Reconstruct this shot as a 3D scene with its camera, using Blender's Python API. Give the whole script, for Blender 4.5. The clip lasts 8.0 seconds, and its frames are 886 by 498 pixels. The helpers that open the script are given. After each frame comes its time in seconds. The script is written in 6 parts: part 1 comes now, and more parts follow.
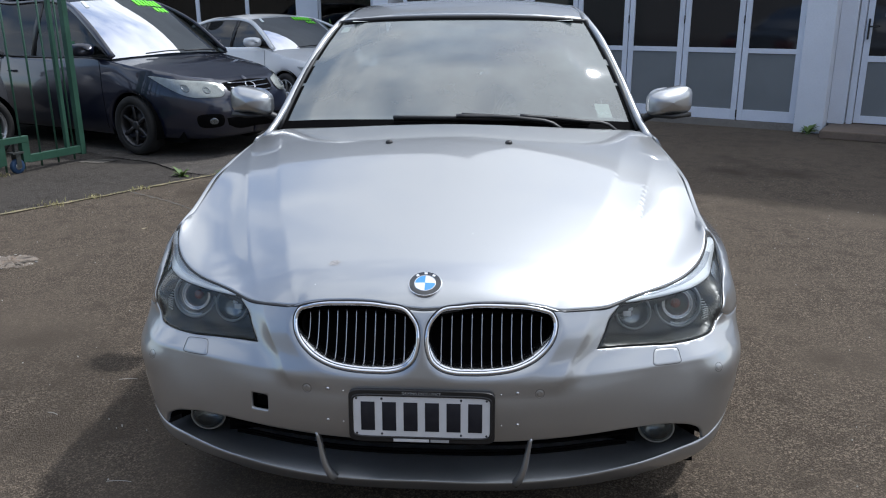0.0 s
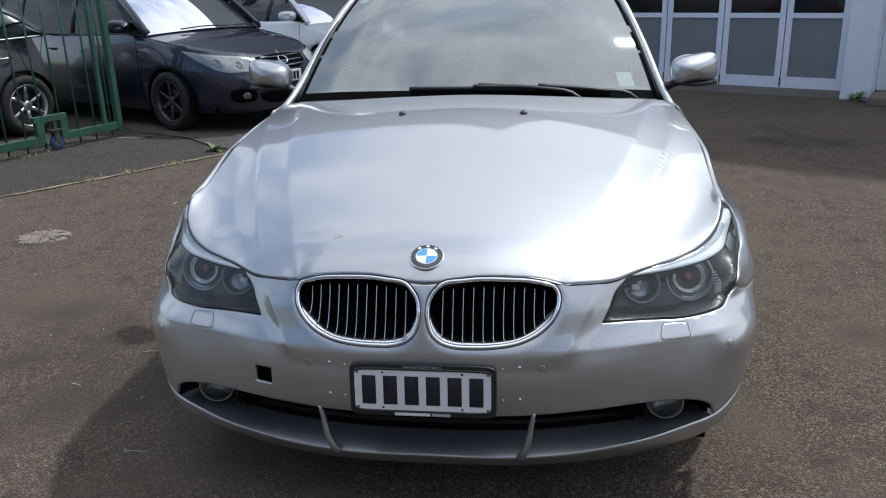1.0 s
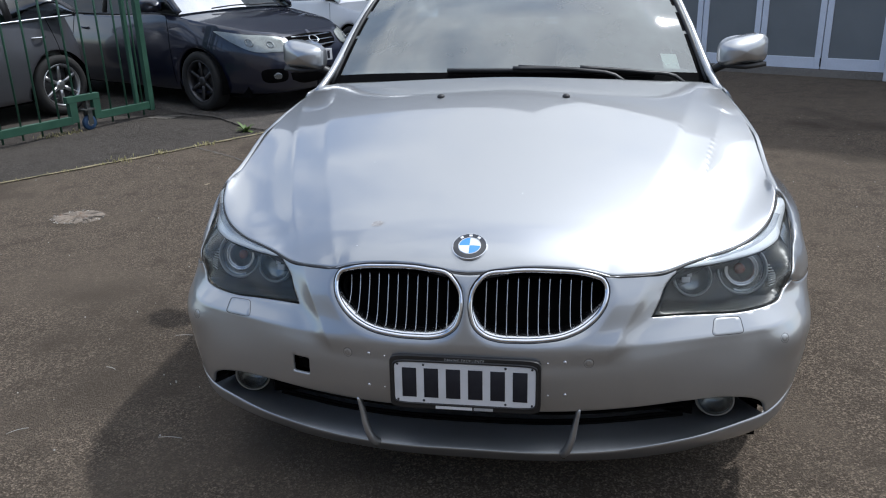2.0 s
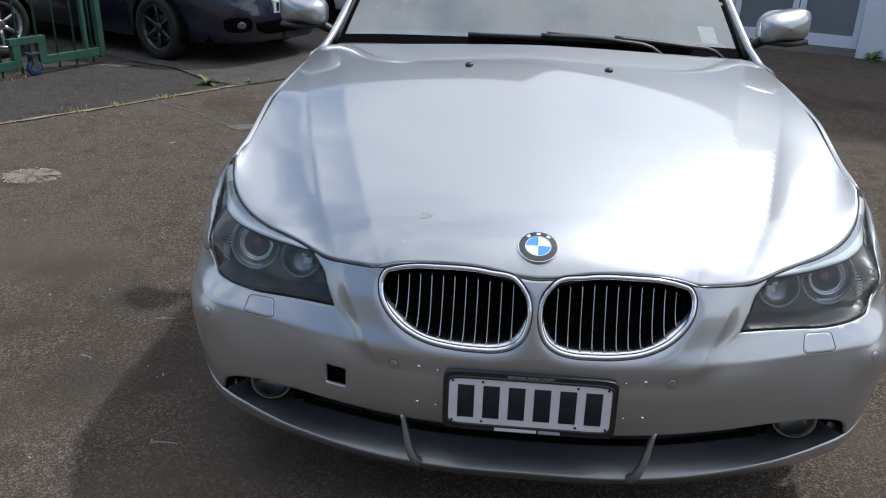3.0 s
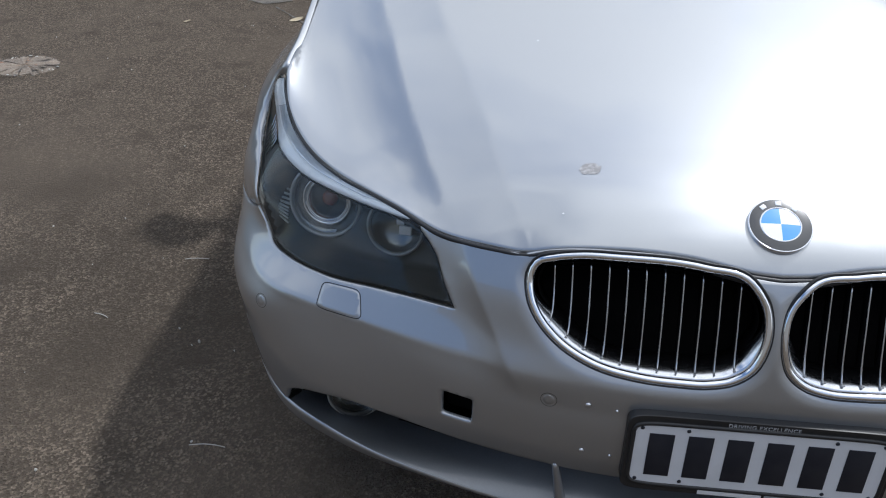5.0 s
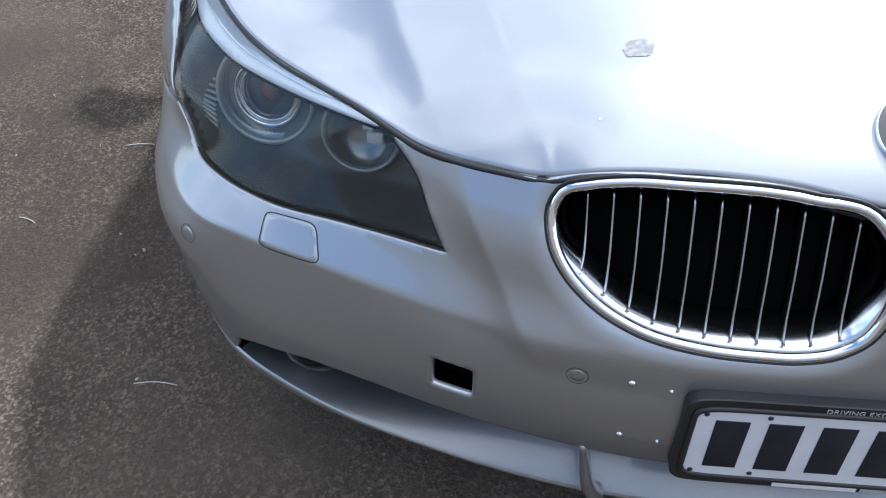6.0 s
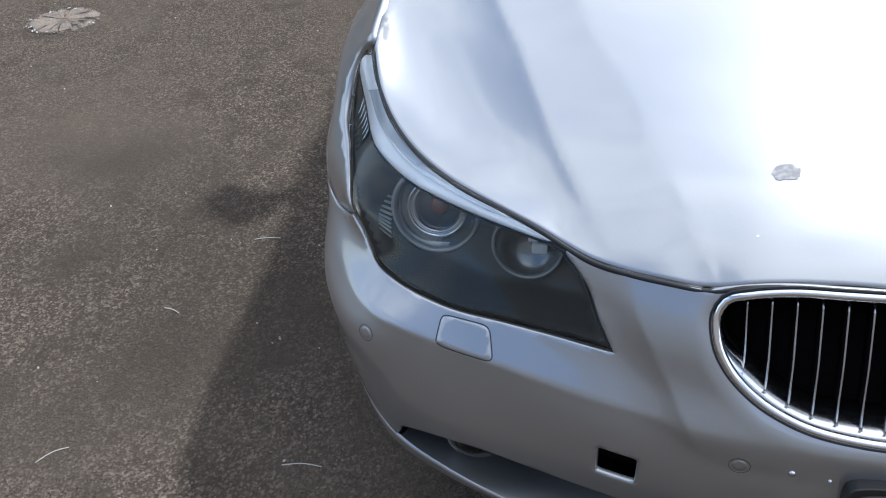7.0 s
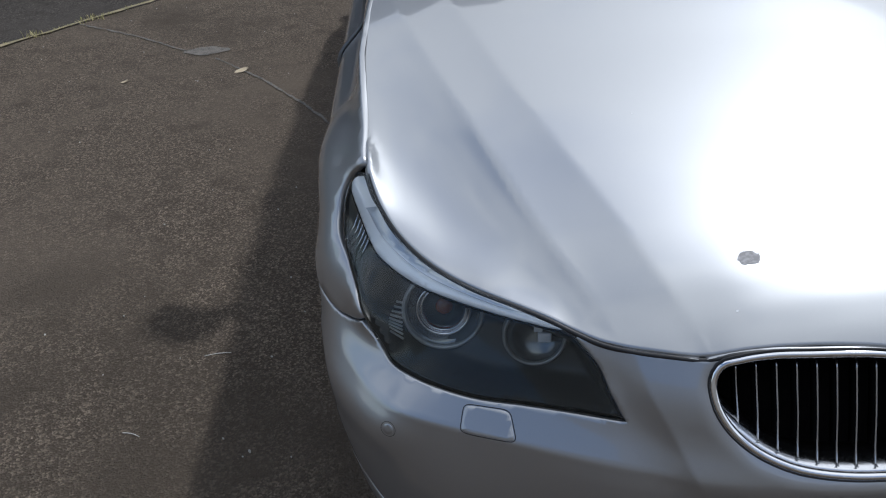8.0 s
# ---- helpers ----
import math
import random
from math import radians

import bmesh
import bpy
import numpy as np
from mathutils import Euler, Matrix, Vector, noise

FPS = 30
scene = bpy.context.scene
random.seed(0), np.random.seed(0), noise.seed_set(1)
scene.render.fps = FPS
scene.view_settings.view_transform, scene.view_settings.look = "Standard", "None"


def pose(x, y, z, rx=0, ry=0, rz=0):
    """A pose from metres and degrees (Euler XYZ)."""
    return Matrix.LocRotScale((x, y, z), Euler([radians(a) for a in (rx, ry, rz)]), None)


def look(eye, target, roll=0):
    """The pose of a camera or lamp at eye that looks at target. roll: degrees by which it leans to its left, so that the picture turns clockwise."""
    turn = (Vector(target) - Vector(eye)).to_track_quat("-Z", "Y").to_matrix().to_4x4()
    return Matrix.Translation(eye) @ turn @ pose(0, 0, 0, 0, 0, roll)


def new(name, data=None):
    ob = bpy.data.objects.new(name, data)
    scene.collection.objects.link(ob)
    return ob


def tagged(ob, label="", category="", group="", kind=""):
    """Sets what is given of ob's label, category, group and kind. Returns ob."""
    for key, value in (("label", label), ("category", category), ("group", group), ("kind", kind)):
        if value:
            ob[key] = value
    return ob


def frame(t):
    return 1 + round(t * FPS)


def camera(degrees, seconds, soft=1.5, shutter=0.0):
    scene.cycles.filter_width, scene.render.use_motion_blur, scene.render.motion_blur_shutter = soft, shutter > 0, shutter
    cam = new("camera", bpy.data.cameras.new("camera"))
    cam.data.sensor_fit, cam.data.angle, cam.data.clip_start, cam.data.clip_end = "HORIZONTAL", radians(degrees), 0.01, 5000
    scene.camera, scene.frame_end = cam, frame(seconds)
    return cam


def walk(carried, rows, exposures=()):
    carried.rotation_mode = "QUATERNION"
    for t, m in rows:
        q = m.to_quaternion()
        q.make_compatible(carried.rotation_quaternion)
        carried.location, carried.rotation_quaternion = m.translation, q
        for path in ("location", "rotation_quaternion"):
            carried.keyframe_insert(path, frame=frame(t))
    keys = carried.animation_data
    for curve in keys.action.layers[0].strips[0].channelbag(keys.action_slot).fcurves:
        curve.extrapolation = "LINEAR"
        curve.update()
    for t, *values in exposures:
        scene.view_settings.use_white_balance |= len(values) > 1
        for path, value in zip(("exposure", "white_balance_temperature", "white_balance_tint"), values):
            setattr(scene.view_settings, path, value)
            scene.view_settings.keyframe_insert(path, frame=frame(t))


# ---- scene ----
cam = camera(57.8, 8.0, soft=1.1)
PATH = [
    (0, (0.196, -1.906, 1.502), (0.059, 0.004, 0.925), -0.4),
    (0.5, (0.257, -1.882, 1.494), (0.067, 0.016, 0.894), -0.9),
    (1, (0.305, -1.865, 1.488), (0.061, 0.015, 0.85), -1.6),
    (1.5, (0.303, -1.867, 1.497), (0.004, 0.001, 0.85), -2.1),
    (2, (0.251, -1.8, 1.489), (-0.056, 0.055, 0.807), -1.7),
    (2.2, (0.165, -1.752, 1.489), (-0.113, 0.099, 0.785), -0.7),
    (3.3, (-0.09, -1.453, 1.482), (-0.226, 0.373, 0.677), 1.2),
    (3.5, (-0.061, -1.39, 1.486), (-0.193, 0.43, 0.668), 0.9),
    (4, (-0.007, -1.241, 1.473), (-0.232, 0.557, 0.625), -0.5),
    (4.5, (-0.132, -1.074, 1.41), (-0.393, 0.675, 0.477), -0.5),
    (5, (-0.374, -0.899, 1.374), (-0.557, 0.777, 0.299), 0.4),
    (5.2, (-0.416, -0.821, 1.338), (-0.563, 0.812, 0.192), 0.4),
    (6.3, (-0.399, -0.507, 1.239), (-0.567, 0.907, -0.165), -1.9),
    (6.5, (-0.406, -0.53, 1.283), (-0.638, 0.907, -0.088), -3.4),
    (7, (-0.538, -0.62, 1.366), (-0.825, 0.921, 0.123), -4.6),
    (7.5, (-0.805, -0.721, 1.43), (-0.971, 0.918, 0.296), -2.7),
    (8, (-0.746, -0.743, 1.457), (-0.705, 0.958, 0.405), -1.9),
]
EXPOSURES = [(0.0, 0.36, 5850), (2.2, 0.36, 5850), (3.5, 0.26, 5850), (4.5, 0.26, 5850), (5.2, 0.34, 5800), (6.3, 1.12, 5550), (6.6, 1.06, 5600), (7.0, 0.70, 5700), (7.5, 0.30, 5800), (8.0, -0.04, 5800)]
walk(cam, [(t, look(eye, target, roll)) for t, eye, target, roll in PATH], [(t, stops, kelvin, 10) for t, stops, kelvin in EXPOSURES])

# ---- world and sun ----
SUN_WAY = Vector((0.55, 0.52, 1.10)).normalized()
sun = new("sun", bpy.data.lights.new("sun", "SUN"))
sun.data.energy, sun.data.angle, sun.data.color = 2.4, radians(2.4), (1.0, 0.955, 0.89)
sun.matrix_world = look(SUN_WAY * 40, (0, 0, 0))

world = bpy.data.worlds.new("sky")
scene.world = world
world.use_nodes = True
wn, wl = world.node_tree.nodes, world.node_tree.links
wn.clear()
sky = wn.new("ShaderNodeTexSky")
sky.sky_type, sky.sun_disc = "NISHITA", False
sky.sun_elevation, sky.sun_rotation = math.asin(SUN_WAY.z), math.atan2(SUN_WAY.x, SUN_WAY.y)
sky.air_density, sky.dust_density = 1.0, 1.2
sky_light = wn.new("ShaderNodeBackground")
sky_light.inputs["Strength"].default_value = 0.145
cloud_light = wn.new("ShaderNodeBackground")
cloud_light.inputs["Color"].default_value = (1.0, 0.99, 0.97, 1)
cloud_light.inputs["Strength"].default_value = 1.15
geo = wn.new("ShaderNodeTexCoord")
squash = wn.new("ShaderNodeMapping")
squash.inputs["Scale"].default_value = (1.0, 1.0, 2.4)
squash.inputs["Location"].default_value = (3.1, 1.6, 0.4)
puff = wn.new("ShaderNodeTexNoise")
puff.inputs["Scale"].default_value, puff.inputs["Detail"].default_value, puff.inputs["Roughness"].default_value = 1.7, 7.0, 0.58
cover = wn.new("ShaderNodeValToRGB")
cover.color_ramp.elements[0].position, cover.color_ramp.elements[1].position = 0.465, 0.635
both = wn.new("ShaderNodeMixShader")
out = wn.new("ShaderNodeOutputWorld")
# clouds towards the sun are brighter
facing = wn.new("ShaderNodeVectorMath")
facing.operation = "DOT_PRODUCT"
facing.inputs[1].default_value = SUN_WAY
lit = wn.new("ShaderNodeMapRange")
lit.inputs["From Min"].default_value, lit.inputs["From Max"].default_value = -0.2, 0.95
lit.inputs["To Min"].default_value, lit.inputs["To Max"].default_value = 0.95, 1.15
wl.new(geo.outputs["Generated"], facing.inputs[0])
wl.new(facing.outputs["Value"], lit.inputs["Value"])
wl.new(lit.outputs["Result"], cloud_light.inputs["Strength"])
wl.new(geo.outputs["Generated"], squash.inputs["Vector"])
wl.new(squash.outputs["Vector"], puff.inputs["Vector"])
# the cover grows thicker towards the sun
bank = wn.new("ShaderNodeMath")
bank.operation = "MULTIPLY_ADD"
bank.inputs[1].default_value = 0.17
wl.new(facing.outputs["Value"], bank.inputs[0])
wl.new(puff.outputs["Fac"], bank.inputs[2])
wl.new(bank.outputs["Value"], cover.inputs["Fac"])
wl.new(cover.outputs["Color"], both.inputs["Fac"])
wl.new(sky.outputs["Color"], sky_light.inputs["Color"])
wl.new(sky_light.outputs["Background"], both.inputs[1])
wl.new(cloud_light.outputs["Background"], both.inputs[2])
wl.new(both.outputs["Shader"], out.inputs["Surface"])


# ---- materials ----
def mat(name, color, rough=0.5, metal=0.0, coat=0.0, grain=None, stain=None, bump=None, emit=None, spec=0.5):
    """A surface: grain and stain are (scale, amount, colour), bump is (scale, strength, distance)."""
    m = bpy.data.materials.new(name)
    m.use_nodes = True
    n, l = m.node_tree.nodes, m.node_tree.links
    b = n["Principled BSDF"]
    b.inputs["Roughness"].default_value, b.inputs["Metallic"].default_value = rough, metal
    b.inputs["Coat Weight"].default_value, b.inputs["Coat Roughness"].default_value = coat, 0.03
    b.inputs["Specular IOR Level"].default_value = spec
    b.inputs["Base Color"].default_value = (*color, 1)
    where = n.new("ShaderNodeTexCoord")
    last = None
    for layer in (stain, grain):
        if not layer:
            continue
        scale, amount, tone = layer
        tex = n.new("ShaderNodeTexNoise")
        tex.inputs["Scale"].default_value, tex.inputs["Detail"].default_value = scale, 6.0
        l.new(where.outputs["Object"], tex.inputs["Vector"])
        ramp = n.new("ShaderNodeValToRGB")
        ramp.color_ramp.elements[0].position, ramp.color_ramp.elements[1].position = 0.42, 0.66
        ramp.color_ramp.elements[1].color = (amount, amount, amount, 1)
        l.new(tex.outputs["Fac"], ramp.inputs["Fac"])
        mix = n.new("ShaderNodeMix")
        mix.data_type = "RGBA"
        mix.inputs["A"].default_value, mix.inputs["B"].default_value = (*color, 1), (*tone, 1)
        if last:
            l.new(last, mix.inputs["A"])
        l.new(ramp.outputs["Color"], mix.inputs["Factor"])
        last = mix.outputs["Result"]
    if last:
        l.new(last, b.inputs["Base Color"])
    if bump:
        scale, strength, distance = bump
        tex = n.new("ShaderNodeTexNoise")
        tex.inputs["Scale"].default_value, tex.inputs["Detail"].default_value = scale, 4.0
        l.new(where.outputs["Object"], tex.inputs["Vector"])
        bp = n.new("ShaderNodeBump")
        bp.inputs["Strength"].default_value, bp.inputs["Distance"].default_value = strength, distance
        l.new(tex.outputs["Fac"], bp.inputs["Height"])
        l.new(bp.outputs["Normal"], b.inputs["Normal"])
    if emit:
        b.inputs["Emission Color"].default_value, b.inputs["Emission Strength"].default_value = (*color, 1), emit
    return m


def glass(name, tint, gloss=0.02, ior=1.5, haze=0.0):
    """A thin clear pane: see-through with a tint, and a mirror by Fresnel. haze: a pale film that puts sky glare into
    the colour.
    """
    m = bpy.data.materials.new(name)
    m.use_nodes = True
    n, l = m.node_tree.nodes, m.node_tree.links
    n.remove(n["Principled BSDF"])
    clear, shine, mix, fres = n.new("ShaderNodeBsdfTransparent"), n.new("ShaderNodeBsdfGlossy"), n.new("ShaderNodeMixShader"), n.new("ShaderNodeFresnel")
    clear.inputs["Color"].default_value = (*tint, 1)
    shine.inputs["Roughness"].default_value = gloss
    fres.inputs["IOR"].default_value = ior
    l.new(fres.outputs["Fac"], mix.inputs["Fac"])
    l.new(clear.outputs["BSDF"], mix.inputs[1])
    l.new(shine.outputs["BSDF"], mix.inputs[2])
    last = mix.outputs["Shader"]
    if haze:
        film, over, tex, where, amount = n.new("ShaderNodeBsdfDiffuse"), n.new("ShaderNodeMixShader"), n.new("ShaderNodeTexNoise"), n.new("ShaderNodeTexCoord"), n.new("ShaderNodeMapRange")
        film.inputs["Color"].default_value = (0.62, 0.68, 0.66, 1)
        tex.inputs["Scale"].default_value, tex.inputs["Detail"].default_value = 2.2, 6.0
        amount.inputs["From Min"].default_value, amount.inputs["From Max"].default_value = 0.3, 0.75
        amount.inputs["To Min"].default_value, amount.inputs["To Max"].default_value = haze * 0.6, haze * 1.5
        l.new(where.outputs["Object"], tex.inputs["Vector"])
        l.new(tex.outputs["Fac"], amount.inputs["Value"])
        l.new(amount.outputs["Result"], over.inputs["Fac"])
        l.new(last, over.inputs[1])
        l.new(film.outputs["BSDF"], over.inputs[2])
        last = over.outputs["Shader"]
    l.new(last, n["Material Output"].inputs["Surface"])
    return m


silver = mat("silver_paint", (0.37, 0.382, 0.395), 0.39, 0.84, 1.0, grain=(900, 0.3, (0.43, 0.442, 0.455)), stain=(2.2, 0.15, (0.355, 0.367, 0.38)))
silver.node_tree.nodes["Principled BSDF"].inputs["Coat IOR"].default_value = 1.8
silver.node_tree.nodes["Principled BSDF"].inputs["Coat Roughness"].default_value = 0.05
navy = mat("dark_navy_paint", (0.008, 0.010, 0.024), 0.3, 0.2, 1.0, grain=(600, 0.3, (0.015, 0.018, 0.038)), stain=(3, 0.3, (0.010, 0.012, 0.026)))
graphite = mat("graphite_paint", (0.085, 0.088, 0.098), 0.4, 0.4, 1.0, grain=(600, 0.3, (0.15, 0.15, 0.16)), stain=(3, 0.3, (0.06, 0.06, 0.066)))
white_car = mat("white_car_paint", (0.72, 0.73, 0.74), 0.4, 0.0, 1.0, stain=(3, 0.3, (0.62, 0.63, 0.64)))
chrome = mat("chrome", (0.80, 0.81, 0.83), 0.08, 1.0, grain=(60, 0.2, (0.68, 0.69, 0.71)))
shelf_chrome = mat("polished_silver_trim", (0.78, 0.79, 0.81), 0.20, 1.0, grain=(90, 0.3, (0.66, 0.67, 0.69)))
satin_chrome = mat("satin_silver_trim", (0.70, 0.71, 0.73), 0.30, 1.0, grain=(90, 0.3, (0.5, 0.51, 0.53)))
grey_trim = mat("grey_satin_trim", (0.20, 0.21, 0.222), 0.34, 0.8, 0.5, stain=(12, 0.3, (0.16, 0.168, 0.178)), grain=(300, 0.2, (0.24, 0.25, 0.26)))
slat_metal = mat("slat_metal", (0.5, 0.51, 0.52), 0.25, 1.0, stain=(40, 0.4, (0.36, 0.36, 0.37)))
black_plastic = mat("black_plastic", (0.012, 0.012, 0.013), 0.45, bump=(300, 0.25, 0.001), stain=(8, 0.4, (0.025, 0.024, 0.023)))
# near-black without gloss: the shade of deep openings is put into the colour
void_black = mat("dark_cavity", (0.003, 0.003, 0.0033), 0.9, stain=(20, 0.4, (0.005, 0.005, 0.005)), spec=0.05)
rubber = mat("tyre_rubber", (0.012, 0.012, 0.012), 0.8, bump=(120, 0.4, 0.002), stain=(9, 0.5, (0.022, 0.021, 0.019)))
alloy = mat("wheel_alloy", (0.55, 0.56, 0.57), 0.3, 0.9, stain=(14, 0.4, (0.38, 0.37, 0.36)))
dark_alloy = mat("dark_wheel_alloy", (0.08, 0.08, 0.085), 0.4, 0.7, stain=(14, 0.4, (0.06, 0.055, 0.05)))
# pale film and high IOR paint bright sky haze over the sedan's windscreen
pane = glass("window_pane", (0.34, 0.40, 0.38), 0.03, 2.7, 0.20)
car_pane = glass("car_screen", (0.36, 0.42, 0.40), 0.02, 1.45, 0.03)
# darker copy of car_pane: tint and weak mirror stand in for a dark reflection
dim_pane = glass("dim_screen", (0.16, 0.19, 0.18), 0.02, 1.25)
dark_pane = glass("tinted_pane", (0.10, 0.12, 0.12))
# a faint pale film stands in for sky reflected on the cover
lamp_cover = glass("lamp_cover", (0.94, 0.96, 0.95), 0.02, 1.42, 0.018)
strip_grey = mat("indicator_smoke", (0.66, 0.70, 0.76), 0.16, 0.45, stain=(30, 0.3, (0.58, 0.62, 0.68)))
strip_silver = mat("indicator_silver", (0.93, 0.95, 0.98), 0.20, 0.15, stain=(30, 0.3, (0.90, 0.92, 0.96)))
smear_grey = mat("dried_dirt", (0.27, 0.262, 0.258), 0.9, stain=(160, 0.9, (0.42, 0.41, 0.41)))
lamp_bowl = mat("lamp_bowl", (0.034, 0.037, 0.034), 0.38, 0.1, bump=(40, 0.1, 0.001), stain=(25, 0.4, (0.035, 0.035, 0.033)))
lamp_silver = mat("lamp_reflector", (0.86, 0.88, 0.92), 0.12, 1.0, stain=(40, 0.3, (0.74, 0.77, 0.84)))
lamp_pale = mat("pale_reflector", (0.50, 0.51, 0.50), 0.30, 0.45, stain=(14, 0.5, (0.30, 0.31, 0.31)))
lamp_ring = mat("lamp_ring", (0.30, 0.32, 0.32), 0.3, 0.5, stain=(60, 0.3, (0.3, 0.31, 0.31)))
lamp_grey = mat("lamp_funnel", (0.22, 0.24, 0.25), 0.25, 0.8, stain=(60, 0.3, (0.16, 0.17, 0.18)))
amber = mat("amber_lens", (0.20, 0.04, 0.02), 0.15, 0.0, 1.0, stain=(30, 0.4, (0.25, 0.05, 0.03)))
badge_blue = mat("badge_blue", (0.06, 0.30, 0.72), 0.25, 0.0, 1.0, grain=(200, 0.2, (0.08, 0.35, 0.75)))
badge_white = mat("badge_white", (0.80, 0.82, 0.84), 0.25, 0.0, 1.0, grain=(200, 0.2, (0.74, 0.76, 0.78)))
badge_black = mat("badge_black", (0.010, 0.011, 0.014), 0.25, 0.0, 1.0, grain=(200, 0.2, (0.02, 0.02, 0.024)))
plate_white = mat("plate_white", (0.66, 0.67, 0.69), 0.35, stain=(18, 0.5, (0.56, 0.57, 0.58)), grain=(400, 0.2, (0.6, 0.6, 0.61)))
plate_ink = mat("plate_ink", (0.008, 0.010, 0.018), 0.4, stain=(40, 0.4, (0.02, 0.022, 0.03)))
print_white = mat("print_white", (0.75, 0.76, 0.77), 0.5, stain=(80, 0.3, (0.6, 0.6, 0.6)))
print_grey = mat("print_grey", (0.42, 0.43, 0.44), 0.5, stain=(80, 0.3, (0.2, 0.2, 0.2)))
neon_green = mat("neon_green_film", (0.20, 0.85, 0.03), 0.5, stain=(30, 0.3, (0.14, 0.7, 0.02)))
paper = mat("paper", (0.75, 0.82, 0.80), 0.7, stain=(30, 0.3, (0.66, 0.74, 0.73)))
cabin_grey = mat("cabin_grey", (0.16, 0.165, 0.165), 0.7, bump=(180, 0.3, 0.001), stain=(6, 0.4, (0.10, 0.10, 0.10)))
cabin_pale = mat("cabin_pale", (0.50, 0.52, 0.50), 0.75, stain=(6, 0.4, (0.42, 0.43, 0.42)))
gate_green = mat("gate_green", (0.024, 0.080, 0.050), 0.5, stain=(5, 0.5, (0.05, 0.13, 0.085)), grain=(60, 0.35, (0.02, 0.07, 0.045)))
brass = mat("padlock_brass", (0.45, 0.25, 0.10), 0.4, 0.8, stain=(60, 0.4, (0.3, 0.17, 0.08)))
blue_wheel = mat("castor_blue", (0.02, 0.06, 0.14), 0.6, stain=(40, 0.5, (0.03, 0.05, 0.08)))
white_paint = mat("white_painted_timber", (0.74, 0.78, 0.86), 0.45, stain=(1.6, 0.4, (0.56, 0.60, 0.68)), grain=(45, 0.25, (0.60, 0.64, 0.70)), bump=(90, 0.15, 0.002))
wall_paint = mat("painted_wall", (0.76, 0.79, 0.85), 0.6, stain=(0.9, 0.45, (0.56, 0.58, 0.62)), grain=(60, 0.2, (0.6, 0.63, 0.68)), bump=(70, 0.2, 0.003))
grey_panel = mat("grey_door_panel", (0.19, 0.205, 0.21), 0.55, stain=(2.0, 0.4, (0.135, 0.148, 0.152)), grain=(80, 0.25, (0.18, 0.19, 0.2)))
dark_glass = mat("dark_window_glass", (0.006, 0.008, 0.012), 0.06, stain=(1.5, 0.5, (0.012, 0.014, 0.017)))
concrete = mat("concrete", (0.21, 0.19, 0.165), 0.85, stain=(2, 0.6, (0.14, 0.125, 0.11)), grain=(50, 0.4, (0.28, 0.26, 0.23)), bump=(60, 0.4, 0.004))
step_brown = mat("worn_step", (0.16, 0.12, 0.09), 0.85, stain=(3, 0.6, (0.09, 0.075, 0.06)), grain=(50, 0.4, (0.2, 0.16, 0.13)), bump=(60, 0.4, 0.004))
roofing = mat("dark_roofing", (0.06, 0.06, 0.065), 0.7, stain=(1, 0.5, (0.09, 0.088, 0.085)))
weed_green = mat("weed_leaf", (0.085, 0.15, 0.03), 0.6, stain=(20, 0.5, (0.14, 0.17, 0.04)))
dry_grass = mat("dry_grass", (0.44, 0.39, 0.18), 0.8, stain=(12, 0.5, (0.24, 0.25, 0.08)))
leaf_green = mat("tree_leaf", (0.05, 0.10, 0.02), 0.55, stain=(0.8, 0.6, (0.09, 0.13, 0.03)), grain=(5, 0.4, (0.03, 0.07, 0.015)))
bark = mat("bark", (0.10, 0.075, 0.055), 0.9, stain=(4, 0.5, (0.06, 0.05, 0.04)), bump=(30, 0.6, 0.01))
dead_leaf = mat("dead_leaf", (0.42, 0.34, 0.22), 0.7, stain=(30, 0.5, (0.5, 0.44, 0.33)))
litter_pale = mat("pale_litter", (0.55, 0.53, 0.49), 0.8, stain=(60, 0.4, (0.4, 0.37, 0.33)))


